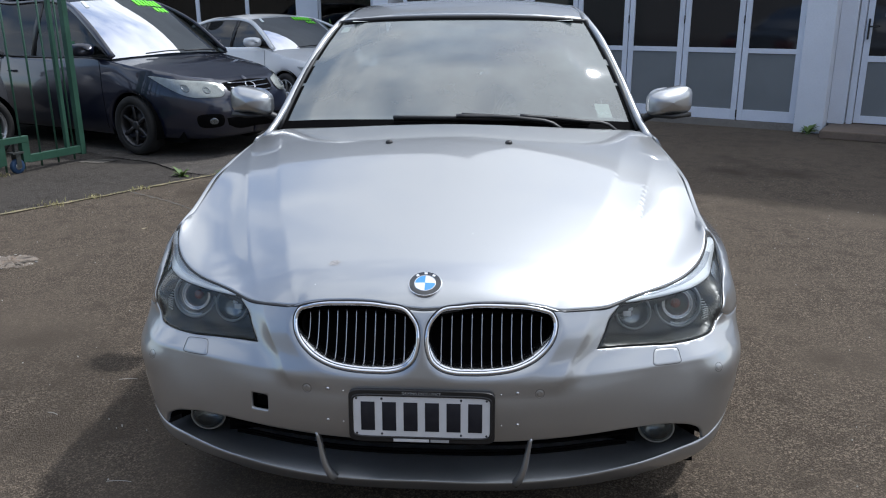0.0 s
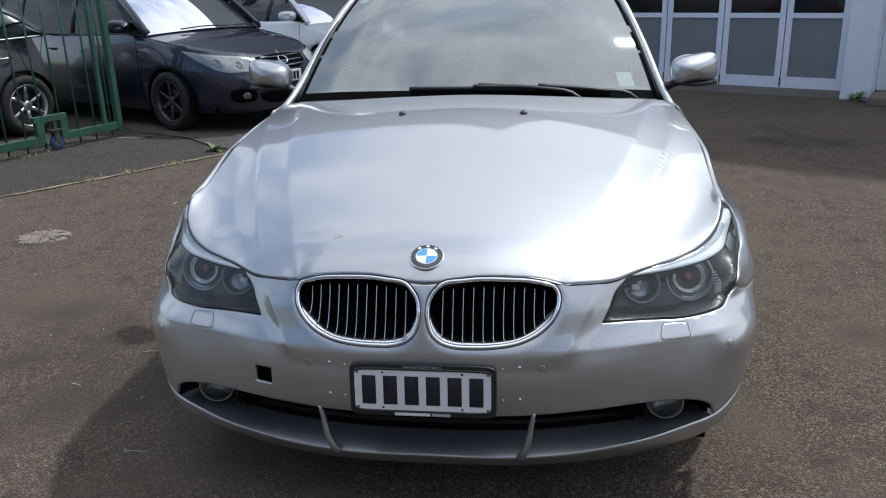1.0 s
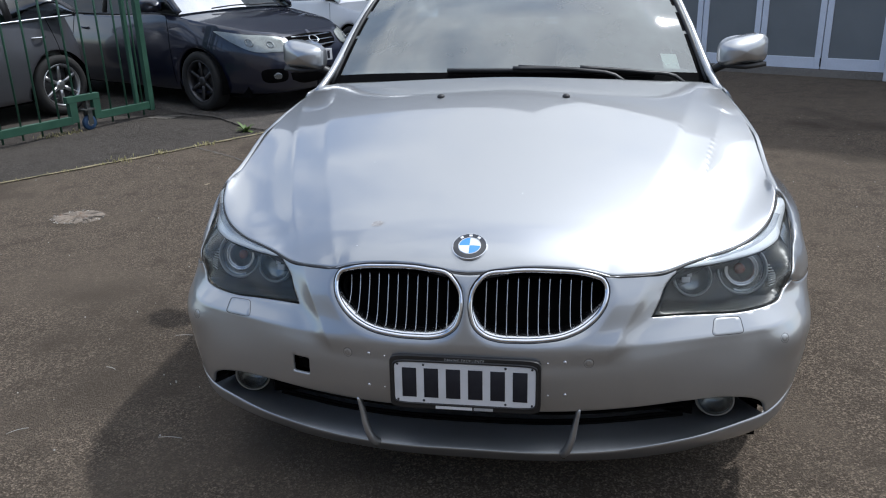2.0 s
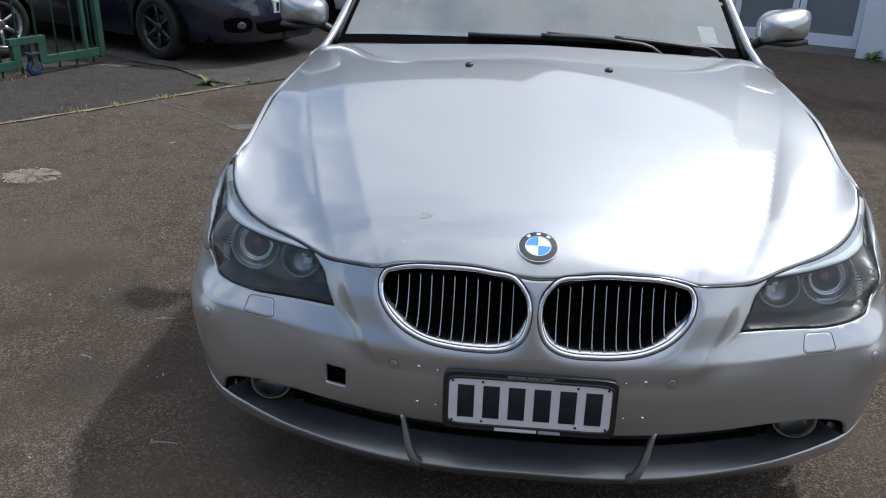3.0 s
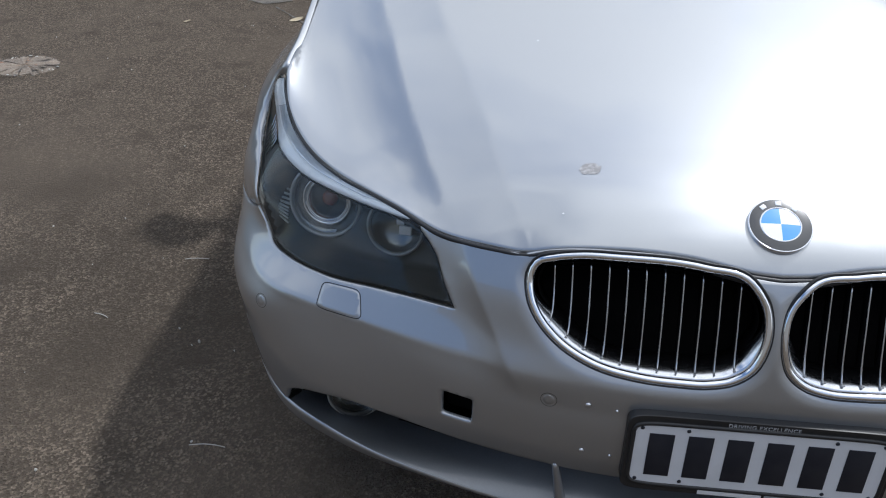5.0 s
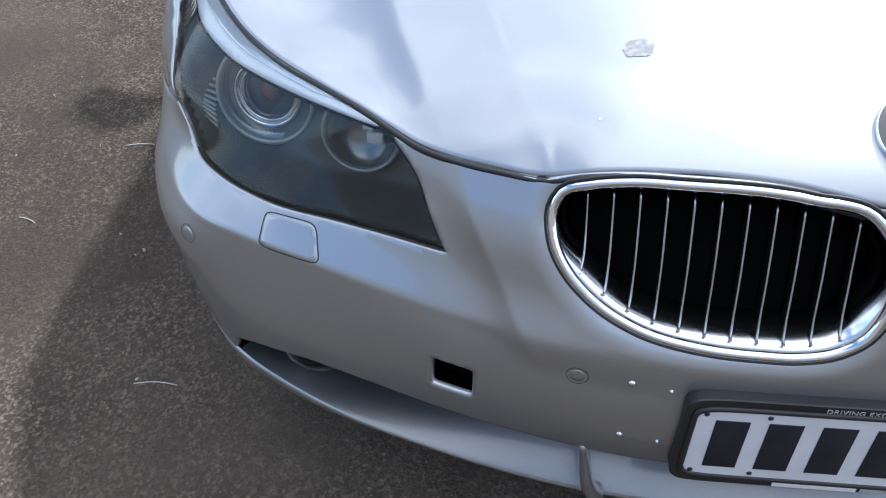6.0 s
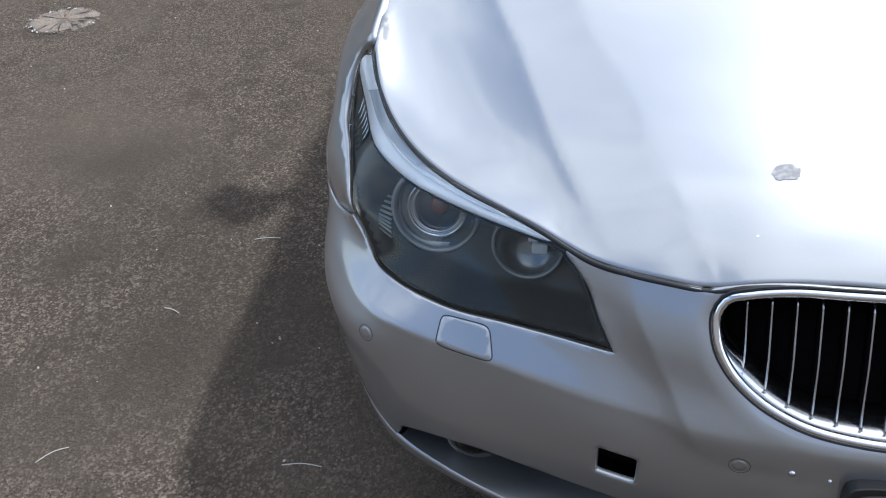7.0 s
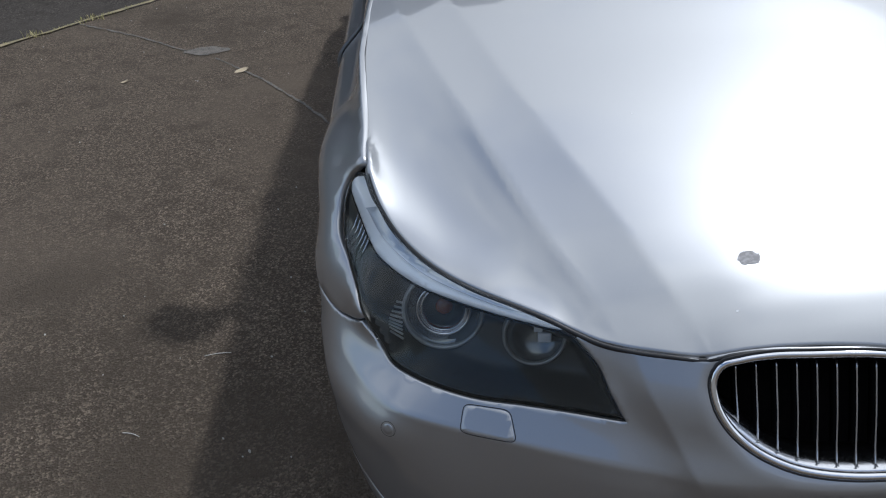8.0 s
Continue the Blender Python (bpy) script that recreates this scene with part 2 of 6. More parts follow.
def asphalt(name, tone, warm):
    """Old asphalt: stones of mixed grey in a dark binder, patches, oil marks and a rough relief."""
    m = bpy.data.materials.new(name)
    m.use_nodes = True
    n, l = m.node_tree.nodes, m.node_tree.links
    b = n["Principled BSDF"]
    b.inputs["Roughness"].default_value, b.inputs["Specular IOR Level"].default_value = 0.9, 0.18
    where = n.new("ShaderNodeTexCoord")

    def noisy(scale, detail, lo, hi, rough=0.6):
        tex = n.new("ShaderNodeTexNoise")
        tex.inputs["Scale"].default_value, tex.inputs["Detail"].default_value, tex.inputs["Roughness"].default_value = scale, detail, rough
        l.new(where.outputs["Object"], tex.inputs["Vector"])
        ramp = n.new("ShaderNodeMapRange")
        ramp.inputs["From Min"].default_value, ramp.inputs["From Max"].default_value = lo, hi
        l.new(tex.outputs["Fac"], ramp.inputs["Value"])
        return tex, ramp.outputs["Result"]

    def blend(factor, a, c):
        mix = n.new("ShaderNodeMix")
        mix.data_type = "RGBA"
        for key, value in (("A", a), ("B", c)):
            if isinstance(value, tuple):
                mix.inputs[key].default_value = (*value, 1)
            else:
                l.new(value, mix.inputs[key])
        l.new(factor, mix.inputs["Factor"])
        return mix.outputs["Result"]

    stones = n.new("ShaderNodeTexVoronoi")
    stones.inputs["Scale"].default_value = 185
    l.new(where.outputs["Object"], stones.inputs["Vector"])
    grey = n.new("ShaderNodeRGBToBW")
    l.new(stones.outputs["Color"], grey.inputs["Color"])
    pick = n.new("ShaderNodeMapRange")
    pick.inputs["From Min"].default_value, pick.inputs["From Max"].default_value = 0.46, 0.92
    l.new(grey.outputs["Val"], pick.inputs["Value"])
    base = tuple(tone * k for k in (1.0, 1.0 - 0.13 * warm, 1.0 - 0.26 * warm))
    lo = tuple(0.42 * k for k in base)
    hi = tuple(3.6 * k for k in base)
    col = blend(pick.outputs["Result"], base, hi)
    _, fine = noisy(60, 6, 0.38, 0.75, 0.7)
    col = blend(fine, col, tuple(0.55 * k for k in base))
    _, mid = noisy(7, 6, 0.50, 0.78)
    col = blend(mid, col, tuple(0.66 * k for k in base))
    _, wide = noisy(1.1, 6, 0.45, 0.72)
    col = blend(wide, col, tuple(1.45 * k for k in base))
    _, oil = noisy(0.55, 4, 0.56, 0.74)
    col = blend(oil, col, lo)
    l.new(col, b.inputs["Base Color"])
    rough_tex, _ = noisy(240, 6, 0, 1, 0.7)
    b1 = n.new("ShaderNodeBump")
    b1.inputs["Strength"].default_value, b1.inputs["Distance"].default_value = 1.0, 0.014
    l.new(rough_tex.outputs["Fac"], b1.inputs["Height"])
    b2 = n.new("ShaderNodeBump")
    b2.inputs["Strength"].default_value, b2.inputs["Distance"].default_value = 0.9, 0.006
    l.new(stones.outputs["Distance"], b2.inputs["Height"])
    l.new(b1.outputs["Normal"], b2.inputs["Normal"])
    l.new(b2.outputs["Normal"], b.inputs["Normal"])
    return m


yard_asphalt = asphalt("old_asphalt", 0.124, 1.5)
slab_asphalt = asphalt("worn_slab", 0.11, 0.8)


# ---- helpers of this scene ----
def thing(name, label, category, group="", at=(0, 0, 0), turn=0.0):
    ob = new(name)
    ob.empty_display_size = 0.1
    ob.matrix_world = pose(*at, 0, 0, turn)
    return tagged(ob, label, category, group)


def part(name, bm, material, parent=None, label="", smooth=True):
    """Link a bmesh as one mesh object under a thing or a part."""
    me = bpy.data.meshes.new(name)
    if smooth:
        for f in bm.faces:
            f.smooth = True
    bm.to_mesh(me)
    bm.free()
    wanted = me.attributes.get("true_normal")
    if wanted:
        flat = np.zeros(len(me.vertices) * 3, np.float32)
        wanted.data.foreach_get("vector", flat)
        flat = flat.reshape(-1, 3)
        own = np.array([tuple(v.normal) for v in me.vertices])
        lost = np.linalg.norm(flat, axis=1) < .5
        flat[lost] = own[lost]
        me.attributes.remove(wanted)
        me.normals_split_custom_set_from_vertices([tuple(map(float, q)) for q in flat])
    me.materials.append(material)
    ob = new(name, me)
    if parent:
        ob.parent = parent
    if label:
        tagged(ob, label)
    return ob


def setting(name, bm, material, label, category="", smooth=False):
    return tagged(part(name, bm, material, None, "", smooth), label, category, "", "structure")


def box(bm, x0, y0, z0, x1, y1, z1, m=Matrix(), bevel=0.0):
    made = bmesh.ops.create_cube(bm, size=1.0, matrix=m @ Matrix.LocRotScale(((x0 + x1) / 2, (y0 + y1) / 2, (z0 + z1) / 2), None, (abs(x1 - x0), abs(y1 - y0), abs(z1 - z0))))
    if bevel:
        edges = list({e for v in made["verts"] for e in v.link_edges})
        bmesh.ops.bevel(bm, geom=edges, offset=bevel, segments=2, affect="EDGES", profile=0.5)
    return bm


def boxed(*a, m=Matrix(), bevel=0.0):
    return box(bmesh.new(), *a, m=m, bevel=bevel)


def grid_faces(bm, rows, close_u=False, close_v=False):
    """Skin a table of points (rows of equal length)."""
    vs = [[bm.verts.new(p) for p in row] for row in rows]
    nu, nv = len(vs), len(vs[0])
    for i in range(nu if close_u else nu - 1):
        for j in range(nv if close_v else nv - 1):
            a, b, c, d = vs[i][j], vs[(i + 1) % nu][j], vs[(i + 1) % nu][(j + 1) % nv], vs[i][(j + 1) % nv]
            if len({a, b, c, d}) == 4:
                bm.faces.new((a, b, c, d))
    return vs


def sweep(bm, path, section, up=Vector((0, 0, 1)), closed=False, caps=True):
    """Draw a section, a list of (side, up) offsets, along a path of points. A section may be a function of the path's fraction."""
    path = [Vector(p) for p in path]
    n = len(path)
    rows = []
    for i, p in enumerate(path):
        a, b = (path[i - 1], path[(i + 1) % n]) if closed else (path[max(i - 1, 0)], path[min(i + 1, n - 1)])
        t = (b - a).normalized()
        u = up(p) if callable(up) else up
        s = t.cross(u).normalized()
        w = s.cross(t).normalized()
        sec = section(i / max(n - 1, 1)) if callable(section) else section
        rows.append([p + s * x + w * y for x, y in sec])
    vs = grid_faces(bm, rows, close_u=closed, close_v=True)
    if caps and not closed:
        bm.faces.new(vs[0][::-1])
        bm.faces.new(vs[-1])
    bmesh.ops.recalc_face_normals(bm, faces=bm.faces[:])
    return bm


def disc_section(r, n=10):
    return [(r * math.cos(2 * math.pi * k / n), r * math.sin(2 * math.pi * k / n)) for k in range(n)]


def tube(bm, path, r, n=10, closed=False):
    d = Vector(path[-1]) - Vector(path[0])
    up = Vector((0, 0, 1)) if abs(d.normalized().z) < 0.8 or closed else Vector((0, 1, 0))
    return sweep(bm, path, disc_section(r, n), up, closed)


def lathe(bm, profile, m=Matrix(), n=32):
    """Spin a profile of (radius, height) about the z axis of m."""
    rows = [[m @ Vector((r * math.cos(2 * math.pi * k / n), r * math.sin(2 * math.pi * k / n), h)) for k in range(n)] for r, h in profile]
    grid_faces(bm, rows, close_v=True)
    bmesh.ops.remove_doubles(bm, verts=bm.verts[:], dist=1e-5)
    bmesh.ops.recalc_face_normals(bm, faces=bm.faces[:])
    return bm


def tangents(k, v):
    d = (v[..., 1:] - v[..., :-1]) / (k[1:] - k[:-1])
    h = k[1:] - k[:-1]
    m = np.empty_like(v)
    m[..., 1:-1] = (d[..., :-1] * h[1:] + d[..., 1:] * h[:-1]) / (h[1:] + h[:-1])
    m[..., 0], m[..., -1] = d[..., 0], d[..., -1]
    return m


def curve(k, v, x):
    """Smooth interpolation of v (last axis) over the knots k at x, straight beyond the ends."""
    k, v, x = np.asarray(k, float), np.asarray(v, float), np.asarray(x, float)
    m = tangents(k, v)
    i = np.clip(np.searchsorted(k, x, side="right") - 1, 0, len(k) - 2)
    h = k[i + 1] - k[i]
    s = (x - k[i]) / h

    def pick(q, j):
        return np.take(q, j) if v.ndim == 1 else np.take_along_axis(q, j[..., None], -1)[..., 0]

    a, b, ma, mb = pick(v, i), pick(v, i + 1), pick(m, i), pick(m, i + 1)
    c = np.clip(s, 0, 1)
    y = a * (1 + 2 * c) * (1 - c) ** 2 + ma * h * c * (1 - c) ** 2 + b * c * c * (3 - 2 * c) + mb * h * c * c * (c - 1)
    return y + np.where(s > 1, (s - 1) * h * mb, 0) + np.where(s < 0, s * h * ma, 0)


def fade(a, b, x):
    s = np.clip((x - a) / (b - a), 0, 1)
    return s * s * (3 - 2 * s)


def spline(points, n, closed=False):
    """n points on a smooth curve through the given points, spaced evenly."""
    p = np.array(points, float)
    if closed:
        p = np.concatenate([p[-3:], p, p[:4]])
    d = np.concatenate([[0], np.cumsum(np.linalg.norm(np.diff(p, axis=0), axis=1))])
    lo, hi = (d[3], d[-4]) if closed else (0, d[-1])
    s = np.linspace(lo, hi, n + 1)[:-1] if closed else np.linspace(lo, hi, n)
    return np.stack([curve(d, p[:, k], s) for k in range(p.shape[1])], -1)


def inside(poly, pts):
    """Which points lie in the polygon."""
    x, y = pts[:, 0], pts[:, 1]
    hit = np.zeros(len(pts), bool)
    q = np.roll(poly, 1, 0)
    for (x0, y0), (x1, y1) in zip(poly, q):
        if y0 != y1:
            hit ^= ((y0 > y) != (y1 > y)) & (x < (x1 - x0) * (y - y0) / (y1 - y0) + x0)
    return hit


from mathutils import geometry


def panel(outline, holes, place, step, lip=0.012, roll=0.002, scale=(1, 1), flip=False, insets=()):
    """A sheet bounded by an outline with holes, given in two plan coordinates, laid onto a surface by place(u, v);
    its edges are rolled over and turned in by lip."""
    loops = [np.asarray(p, float) for p in (outline, *holes)]
    k = np.array(scale, float)
    lo, hi = loops[0].min(0), loops[0].max(0)
    us, vs = np.arange(lo[0], hi[0], step[0]), np.arange(lo[1], hi[1], step[1])
    g = np.stack(np.meshgrid(us, vs), -1).reshape(-1, 2)
    keep = inside(loops[0], g)
    for h in loops[1:]:
        keep &= ~inside(h, g)
    g = g[keep]
    border = np.concatenate(loops)
    # extra rows that run along the rim
    extra = np.zeros((0, 2))
    for by in insets:
        row = shrink(loops[0], by, k)
        gap = np.concatenate([np.linalg.norm((row[a:a + 200, None] - loops[0][None]) * k, axis=-1).min(1) for a in range(0, len(row), 200)])
        extra = np.concatenate([extra, row[inside(loops[0], row) & (gap > .85 * by)]])
    near = np.zeros(len(g), bool)
    lim = 0.45 * min(step[0] * k[0], step[1] * k[1])
    for a in range(0, len(extra), 200):
        near |= (np.linalg.norm((g[:, None] - extra[None, a:a + 200]) * k, axis=-1) < .7 * lim).any(1)
    for a in range(0, len(border), 200):
        d = np.linalg.norm((g[:, None] - border[None, a:a + 200]) * k, axis=-1)
        near |= (d < lim).any(1)
    g = g[~near]
    pts = np.concatenate([border, extra, g])
    edges, at = [], 0
    for p in loops:
        edges += [(at + i, at + (i + 1) % len(p)) for i in range(len(p))]
        at += len(p)
    v2, _, tris, *_ = geometry.delaunay_2d_cdt([Vector(p) for p in pts * k], edges, [], 0, 1e-6, False)
    v2 = np.array([tuple(v) for v in v2]) / k
    tri = np.array(tris)
    mid = v2[tri].mean(1)
    ok = inside(loops[0], mid)
    for h in loops[1:]:
        ok &= ~inside(h, mid)
    xyz = place(v2[:, 0], v2[:, 1])
    bm = bmesh.new()
    verts = [bm.verts.new(p) for p in xyz]
    for t in tri[ok]:
        bm.faces.new([verts[i] for i in (t[::-1] if flip else t)])
    bmesh.ops.delete(bm, geom=[v for v in bm.verts if not v.link_faces], context="VERTS")
    bm.normal_update()
    # smooth shading follows the surface itself, not the triangles
    e, u, v = np.array(step) * .06, v2[:, 0], v2[:, 1]
    n = np.cross(place(u + e[0], v) - place(u - e[0], v), place(u, v + e[1]) - place(u, v - e[1]))
    n /= np.linalg.norm(n, axis=-1, keepdims=True) + 1e-12
    keep = bm.verts.layers.float_vector.new("true_normal")
    for w, q in zip(verts, n):
        if w.is_valid:
            q = Vector(q)
            w[keep] = q if q.dot(w.normal) > 0 else -q
    if lip:
        turn_in(bm, lip, roll)
    return bm


def turn_in(bm, lip, roll):
    rim = [e for e in bm.edges if len(e.link_faces) == 1]
    outw = {}
    for e in rim:
        f = e.link_faces[0]
        a, b = e.verts
        d = (b.co - a.co).normalized()
        o = d.cross(f.normal)
        if o.dot(a.co - f.calc_center_median()) < 0:
            o.negate()
        for v in e.verts:
            outw[v] = outw.get(v, Vector()) + o
    first, second = {}, {}
    for v, o in outw.items():
        o = o.normalized() if o.length > 1e-6 else Vector()
        first[v] = bm.verts.new(v.co + o * roll * 0.8 - v.normal * roll * 0.8)
        second[v] = bm.verts.new(v.co + o * roll - v.normal * lip)
    for e in rim:
        a, b = e.verts
        f = e.link_faces[0]
        loop = next(l for l in f.loops if l.edge == e)
        a, b = loop.link_loop_next.vert, loop.vert
        bm.faces.new((a, b, first[b], first[a]))
        bm.faces.new((first[a], first[b], second[b], second[a]))


# ---- silver sedan: body surfaces ----
AXIS = 1.0
RINGS = {}


def ring(z, *xy):
    """One level of the front body: its plan line from the middle to the flank, kept as radii about an upright axis."""
    p = np.array(xy, float).reshape(-1, 2)
    a, r = np.degrees(np.arctan2(p[:, 0], AXIS - p[:, 1])), np.hypot(p[:, 0], AXIS - p[:, 1])
    RINGS[z] = np.concatenate([-a[2:0:-1], a]), np.concatenate([r[2:0:-1], r])


ring(.17, 0, .09, .3, .11, .5, .16, .70, .26, .81, .37, .865, .52, .88, .75, .88, 1)
ring(.25, 0, .025, .27, .037, .5, .09, .70, .163, .793, .222, .877, .354, .908, .54, .91, 1)
ring(.34, 0, .012, .27, .022, .45, .06, .62, .113, .745, .166, .813, .216, .897, .342, .936, .536, .93, 1)
ring(.44, 0, -.006, .261, .005, .43, .043, .6, .103, .745, .162, .829, .220, .917, .351, .955, .535, .943, 1)
ring(.525, 0, .004, .259, .013, .313, .022, .461, .0615, .622, .1255, .744, .177, .832, .2245, .913, .349, .958, .519, .948, 1)
ring(.56, 0, .012, .2, .020, .33, .038, .462, .073, .623, .1345, .7065, .1695, .8035, .2215, .897, .363, .954, .532, .950, 1)
ring(.60, 0, .022, .2, .034, .34, .062, .464, .102, .627, .172, .70, .205, .79, .268, .882, .395, .955, .55, .945, 1)
ring(.66, 0, .040, .2, .055, .36, .092, .48, .140, .6, .203, .72, .268, .80, .317, .852, .362, .897, .46, .951, .60, .962, .80, .950, 1)
ring(.72, 0, .070, .2, .083, .354, .122, .527, .195, .66, .275, .76, .345, .83, .425, .872, .52, .940, .65, .966, .80, .962, 1)
ring(.82, 0, .17, .2, .19, .36, .23, .55, .31, .70, .40, .80, .49, .852, .58, .876, .72, .889, 1)
ring(.92, 0, .36, .3, .4, .55, .5, .72, .62, .80, .74, .848, .88, .868, 1)
ring(1.0, 0, .5, .3, .54, .55, .64, .70, .76, .77, .86, .805, .94, .815, 1)
LEVELS = sorted(RINGS)


LOWER, UPPER = [z for z in LEVELS if z < .57], [z for z in LEVELS if z > .55]


def radius(a, z):
    a, z = np.broadcast_arrays(np.abs(np.asarray(a, float)), np.asarray(z, float))
    v = {level: curve(*RINGS[level], a) for level in LEVELS}
    soft = curve(LEVELS, np.stack([v[k] for k in LEVELS], -1), z)
    # the bumper's ridge: two faces that meet in a firm edge, running out towards the nose
    w = fade(.5535, .5665, z)
    hard = curve(LOWER, np.stack([v[k] for k in LOWER], -1), z) * (1 - w) + curve(UPPER, np.stack([v[k] for k in UPPER], -1), z) * w
    near = fade(.50, .54, z) * fade(.64, .60, z) * fade(62, 52, a)
    # the raised nose round the grilles ends in a crease that runs down into the bumper
    edge = curve((.50, .555, .62, .72, .80), (19.5, 21.0, 23.9, 28.6, 33), z)
    r = soft + (hard - soft) * near * fade(-.5, 2.5, a - edge)
    s = np.clip((a - edge) / 4.8, 0, 1)
    return r + 0.0130 * ((1 - s) ** 2 - 0.4 * fade(14, 2, a)) * fade(.51, .57, z) * fade(.80, .72, z) * (1 - .55 * fade(.66, .715, z))


def front(a, z):
    """A point of the front body: angle about the axis (degrees, left is minus) and height."""
    r = radius(a, z)
    t = np.radians(a)
    return np.stack([r * np.sin(t), AXIS - r * np.cos(t), np.asarray(z, float) + 0 * r], -1)


def bumper_skin(a, z):
    """The front body, rolling in towards the grilles."""
    q = np.stack([np.abs(a) * ARC[0], z], -1)
    gap = np.full(q.shape[:-1], 9.0)
    near = (np.abs(a) < 26) & (np.asarray(z) > .53) & (np.asarray(z) < .74)
    for w in KIDNEY_FINE:
        gap[near] = np.minimum(gap[near], np.hypot(q[near, 0] - w[0], q[near, 1] - w[1]))
    gap[near] = np.where(inside(KIDNEY * ARC, q[near]), 0, gap[near])
    p, t = front(a, z), np.radians(a)
    drop = 0.010 * np.clip(1 - gap / .024, 0, 1) ** 2 * fade(.73, .68, z)
    p[..., 0] -= drop * np.sin(t)
    p[..., 1] += drop * np.cos(t)
    return p


def front_in(depth):
    def place(a, z):
        e = 0.05
        p = front(a, z)
        n = np.cross(front(np.asarray(a) + e, z) - p, front(a, np.asarray(z) + 0.001) - p)
        n /= np.linalg.norm(n, axis=-1, keepdims=True)
        return p - n * depth
    return place


def front_normal(a, z):
    p = front_in(0.0)(a, z) - front_in(0.01)(a, z)
    return Vector(p / np.linalg.norm(p))


FLANK_Y, FLANK_K = (1.0, 2.2, 3.4, 4.2, 4.6, 4.85, 4.96), (1.0, 1.008, 1.0, 0.965, 0.915, 0.84, 0.76)


def flank(y, z):
    """A point of the right side: place along the car and height."""
    y, z = np.broadcast_arrays(np.asarray(y, float), np.asarray(z, float))
    lo, hi = np.full(y.shape, 15.0), np.full(y.shape, 90.0)
    for _ in range(30):
        m = (lo + hi) / 2
        ahead = AXIS - radius(m, z) * np.cos(np.radians(m)) < y
        lo, hi = np.where(ahead, m, lo), np.where(ahead, hi, m)
    x = radius(lo, z) * np.sin(np.radians(lo))
    x = np.where(y >= AXIS, radius(90.0, z) * curve(FLANK_Y, FLANK_K, y), x)
    return np.stack([x, y, z], -1)


def mirrored(place):
    def other(u, v):
        p = place(u, v)
        p[..., 0] *= -1
        return p
    return other


HOOD_Y = (.05, .10, .15, .20, .30, .45, .60, .85, 1.15, 1.45, 1.70)
HOOD_MID = (.700, .757, .785, .803, .828, .862, .893, .942, 1.000, 1.035, 1.056)
CROWN_Y, CROWN = (.05, .10, .15, .20, .30, .45, .60, .85, 1.15, 1.45, 1.70), (.36, .27, .205, .162, .118, .084, .064, .057, .062, .066, .068)
CROWN_POWER = (2.2, 2.2, 2.25, 2.2, 2.0, 1.8, 1.65, 1.6, 1.6, 1.6, 1.6)
# the bonnet's front edge: half width, place and height
EDGE = spline([(0, .0805, .736), (.05, .084, .739), (.106, .0935, .7475), (.231, .110, .7475), (.32, .118, .736), (.360, .1235, .7245), (.406, .137, .722), (.459, .1575, .719), (.500, .179, .719), (.528, .199, .7225),
               (.564, .225, .7295), (.616, .262, .7345), (.679, .307, .739), (.742, .364, .752), (.790, .429, .770), (.823, .498, .795), (.842, .574, .822)], 500)


def hood_base(x, y):
    fall = curve(CROWN_Y, CROWN, y) * (x / .80) ** curve(CROWN_Y, CROWN_POWER, y)
    z = curve(HOOD_Y, HOOD_MID, y) - fall
    # two long creases each side: a soft one from the grille's corner, a sharper one from the lamp's inner end
    inner = np.clip((x - curve((.1, .132, .223, .387, .626, .908, 1.6), (.343, .357, .394, .446, .523, .602, .76), y)) / 0.12, 0, 1)
    outer = np.clip((x - curve((.1, .166, .247, .375, .549, .775, 1.055, 1.232, 1.6), (.440, .469, .505, .557, .614, .682, .756, .795, .86), y)) / 0.16, 0, 1)
    back = fade(0, .30, x - curve((.1, .166, .247, .375, .549, .775, 1.055, 1.232, 1.6), (.440, .469, .505, .557, .614, .682, .756, .795, .86), y))
    return z + 0.006 - 0.009 * (1 - (1 - inner) ** 2) + (0.026 * back - 0.034 * (1 - (1 - outer) ** 2)) * fade(.15, .30, y) * (1 - .62 * fade(.55, 1.15, y))


EDGE_GAP = EDGE[:, 2] - hood_base(EDGE[:, 0], EDGE[:, 1])
EDGE_SOFT = np.convolve(np.pad(EDGE_GAP, 35, mode="edge"), np.hanning(71) / np.hanning(71).sum(), mode="valid")


def hood_z(x, y):
    x, y = np.broadcast_arrays(np.abs(np.asarray(x, float)), np.asarray(y, float))
    off, soft = np.interp(x, EDGE[:, 0], EDGE_GAP), np.interp(x, EDGE[:, 0], EDGE_SOFT)
    back = np.abs(y - np.interp(x, EDGE[:, 0], EDGE[:, 1]))
    return hood_base(x, y) + (soft * np.exp(-(back / .11) ** 2) + (off - soft) * np.exp(-(back / .030) ** 2)) * fade(.80, .60, y)


def hood(x, y):
    return np.stack([x, y, hood_z(x, y)], -1)


ARC = np.array((0.0178, 1.0))


def smooth_line(points, n, closed=False):
    """A smooth curve in (angle, height) or (x, y), spaced evenly on the surface."""
    p = np.array(points, float)
    k = ARC if np.abs(p[:, 0]).max() > 6 else np.ones(2)
    return spline(p * k, n, closed) / k


def trace(*runs):
    """A closed outline of runs; each run is (count, point, point, ...), a smooth curve, and the runs meet in corners."""
    out_line = []
    for n, *pts in runs:
        out_line.append((smooth_line(pts, n) if len(pts) > 2 else np.linspace(pts[0], pts[1], n))[:-1])
    return np.concatenate(out_line)


def both_sides(half):
    """Close a half outline that begins and ends on the middle line."""
    half = np.asarray(half)
    return np.concatenate([half, (half * (-1, 1))[::-1]])


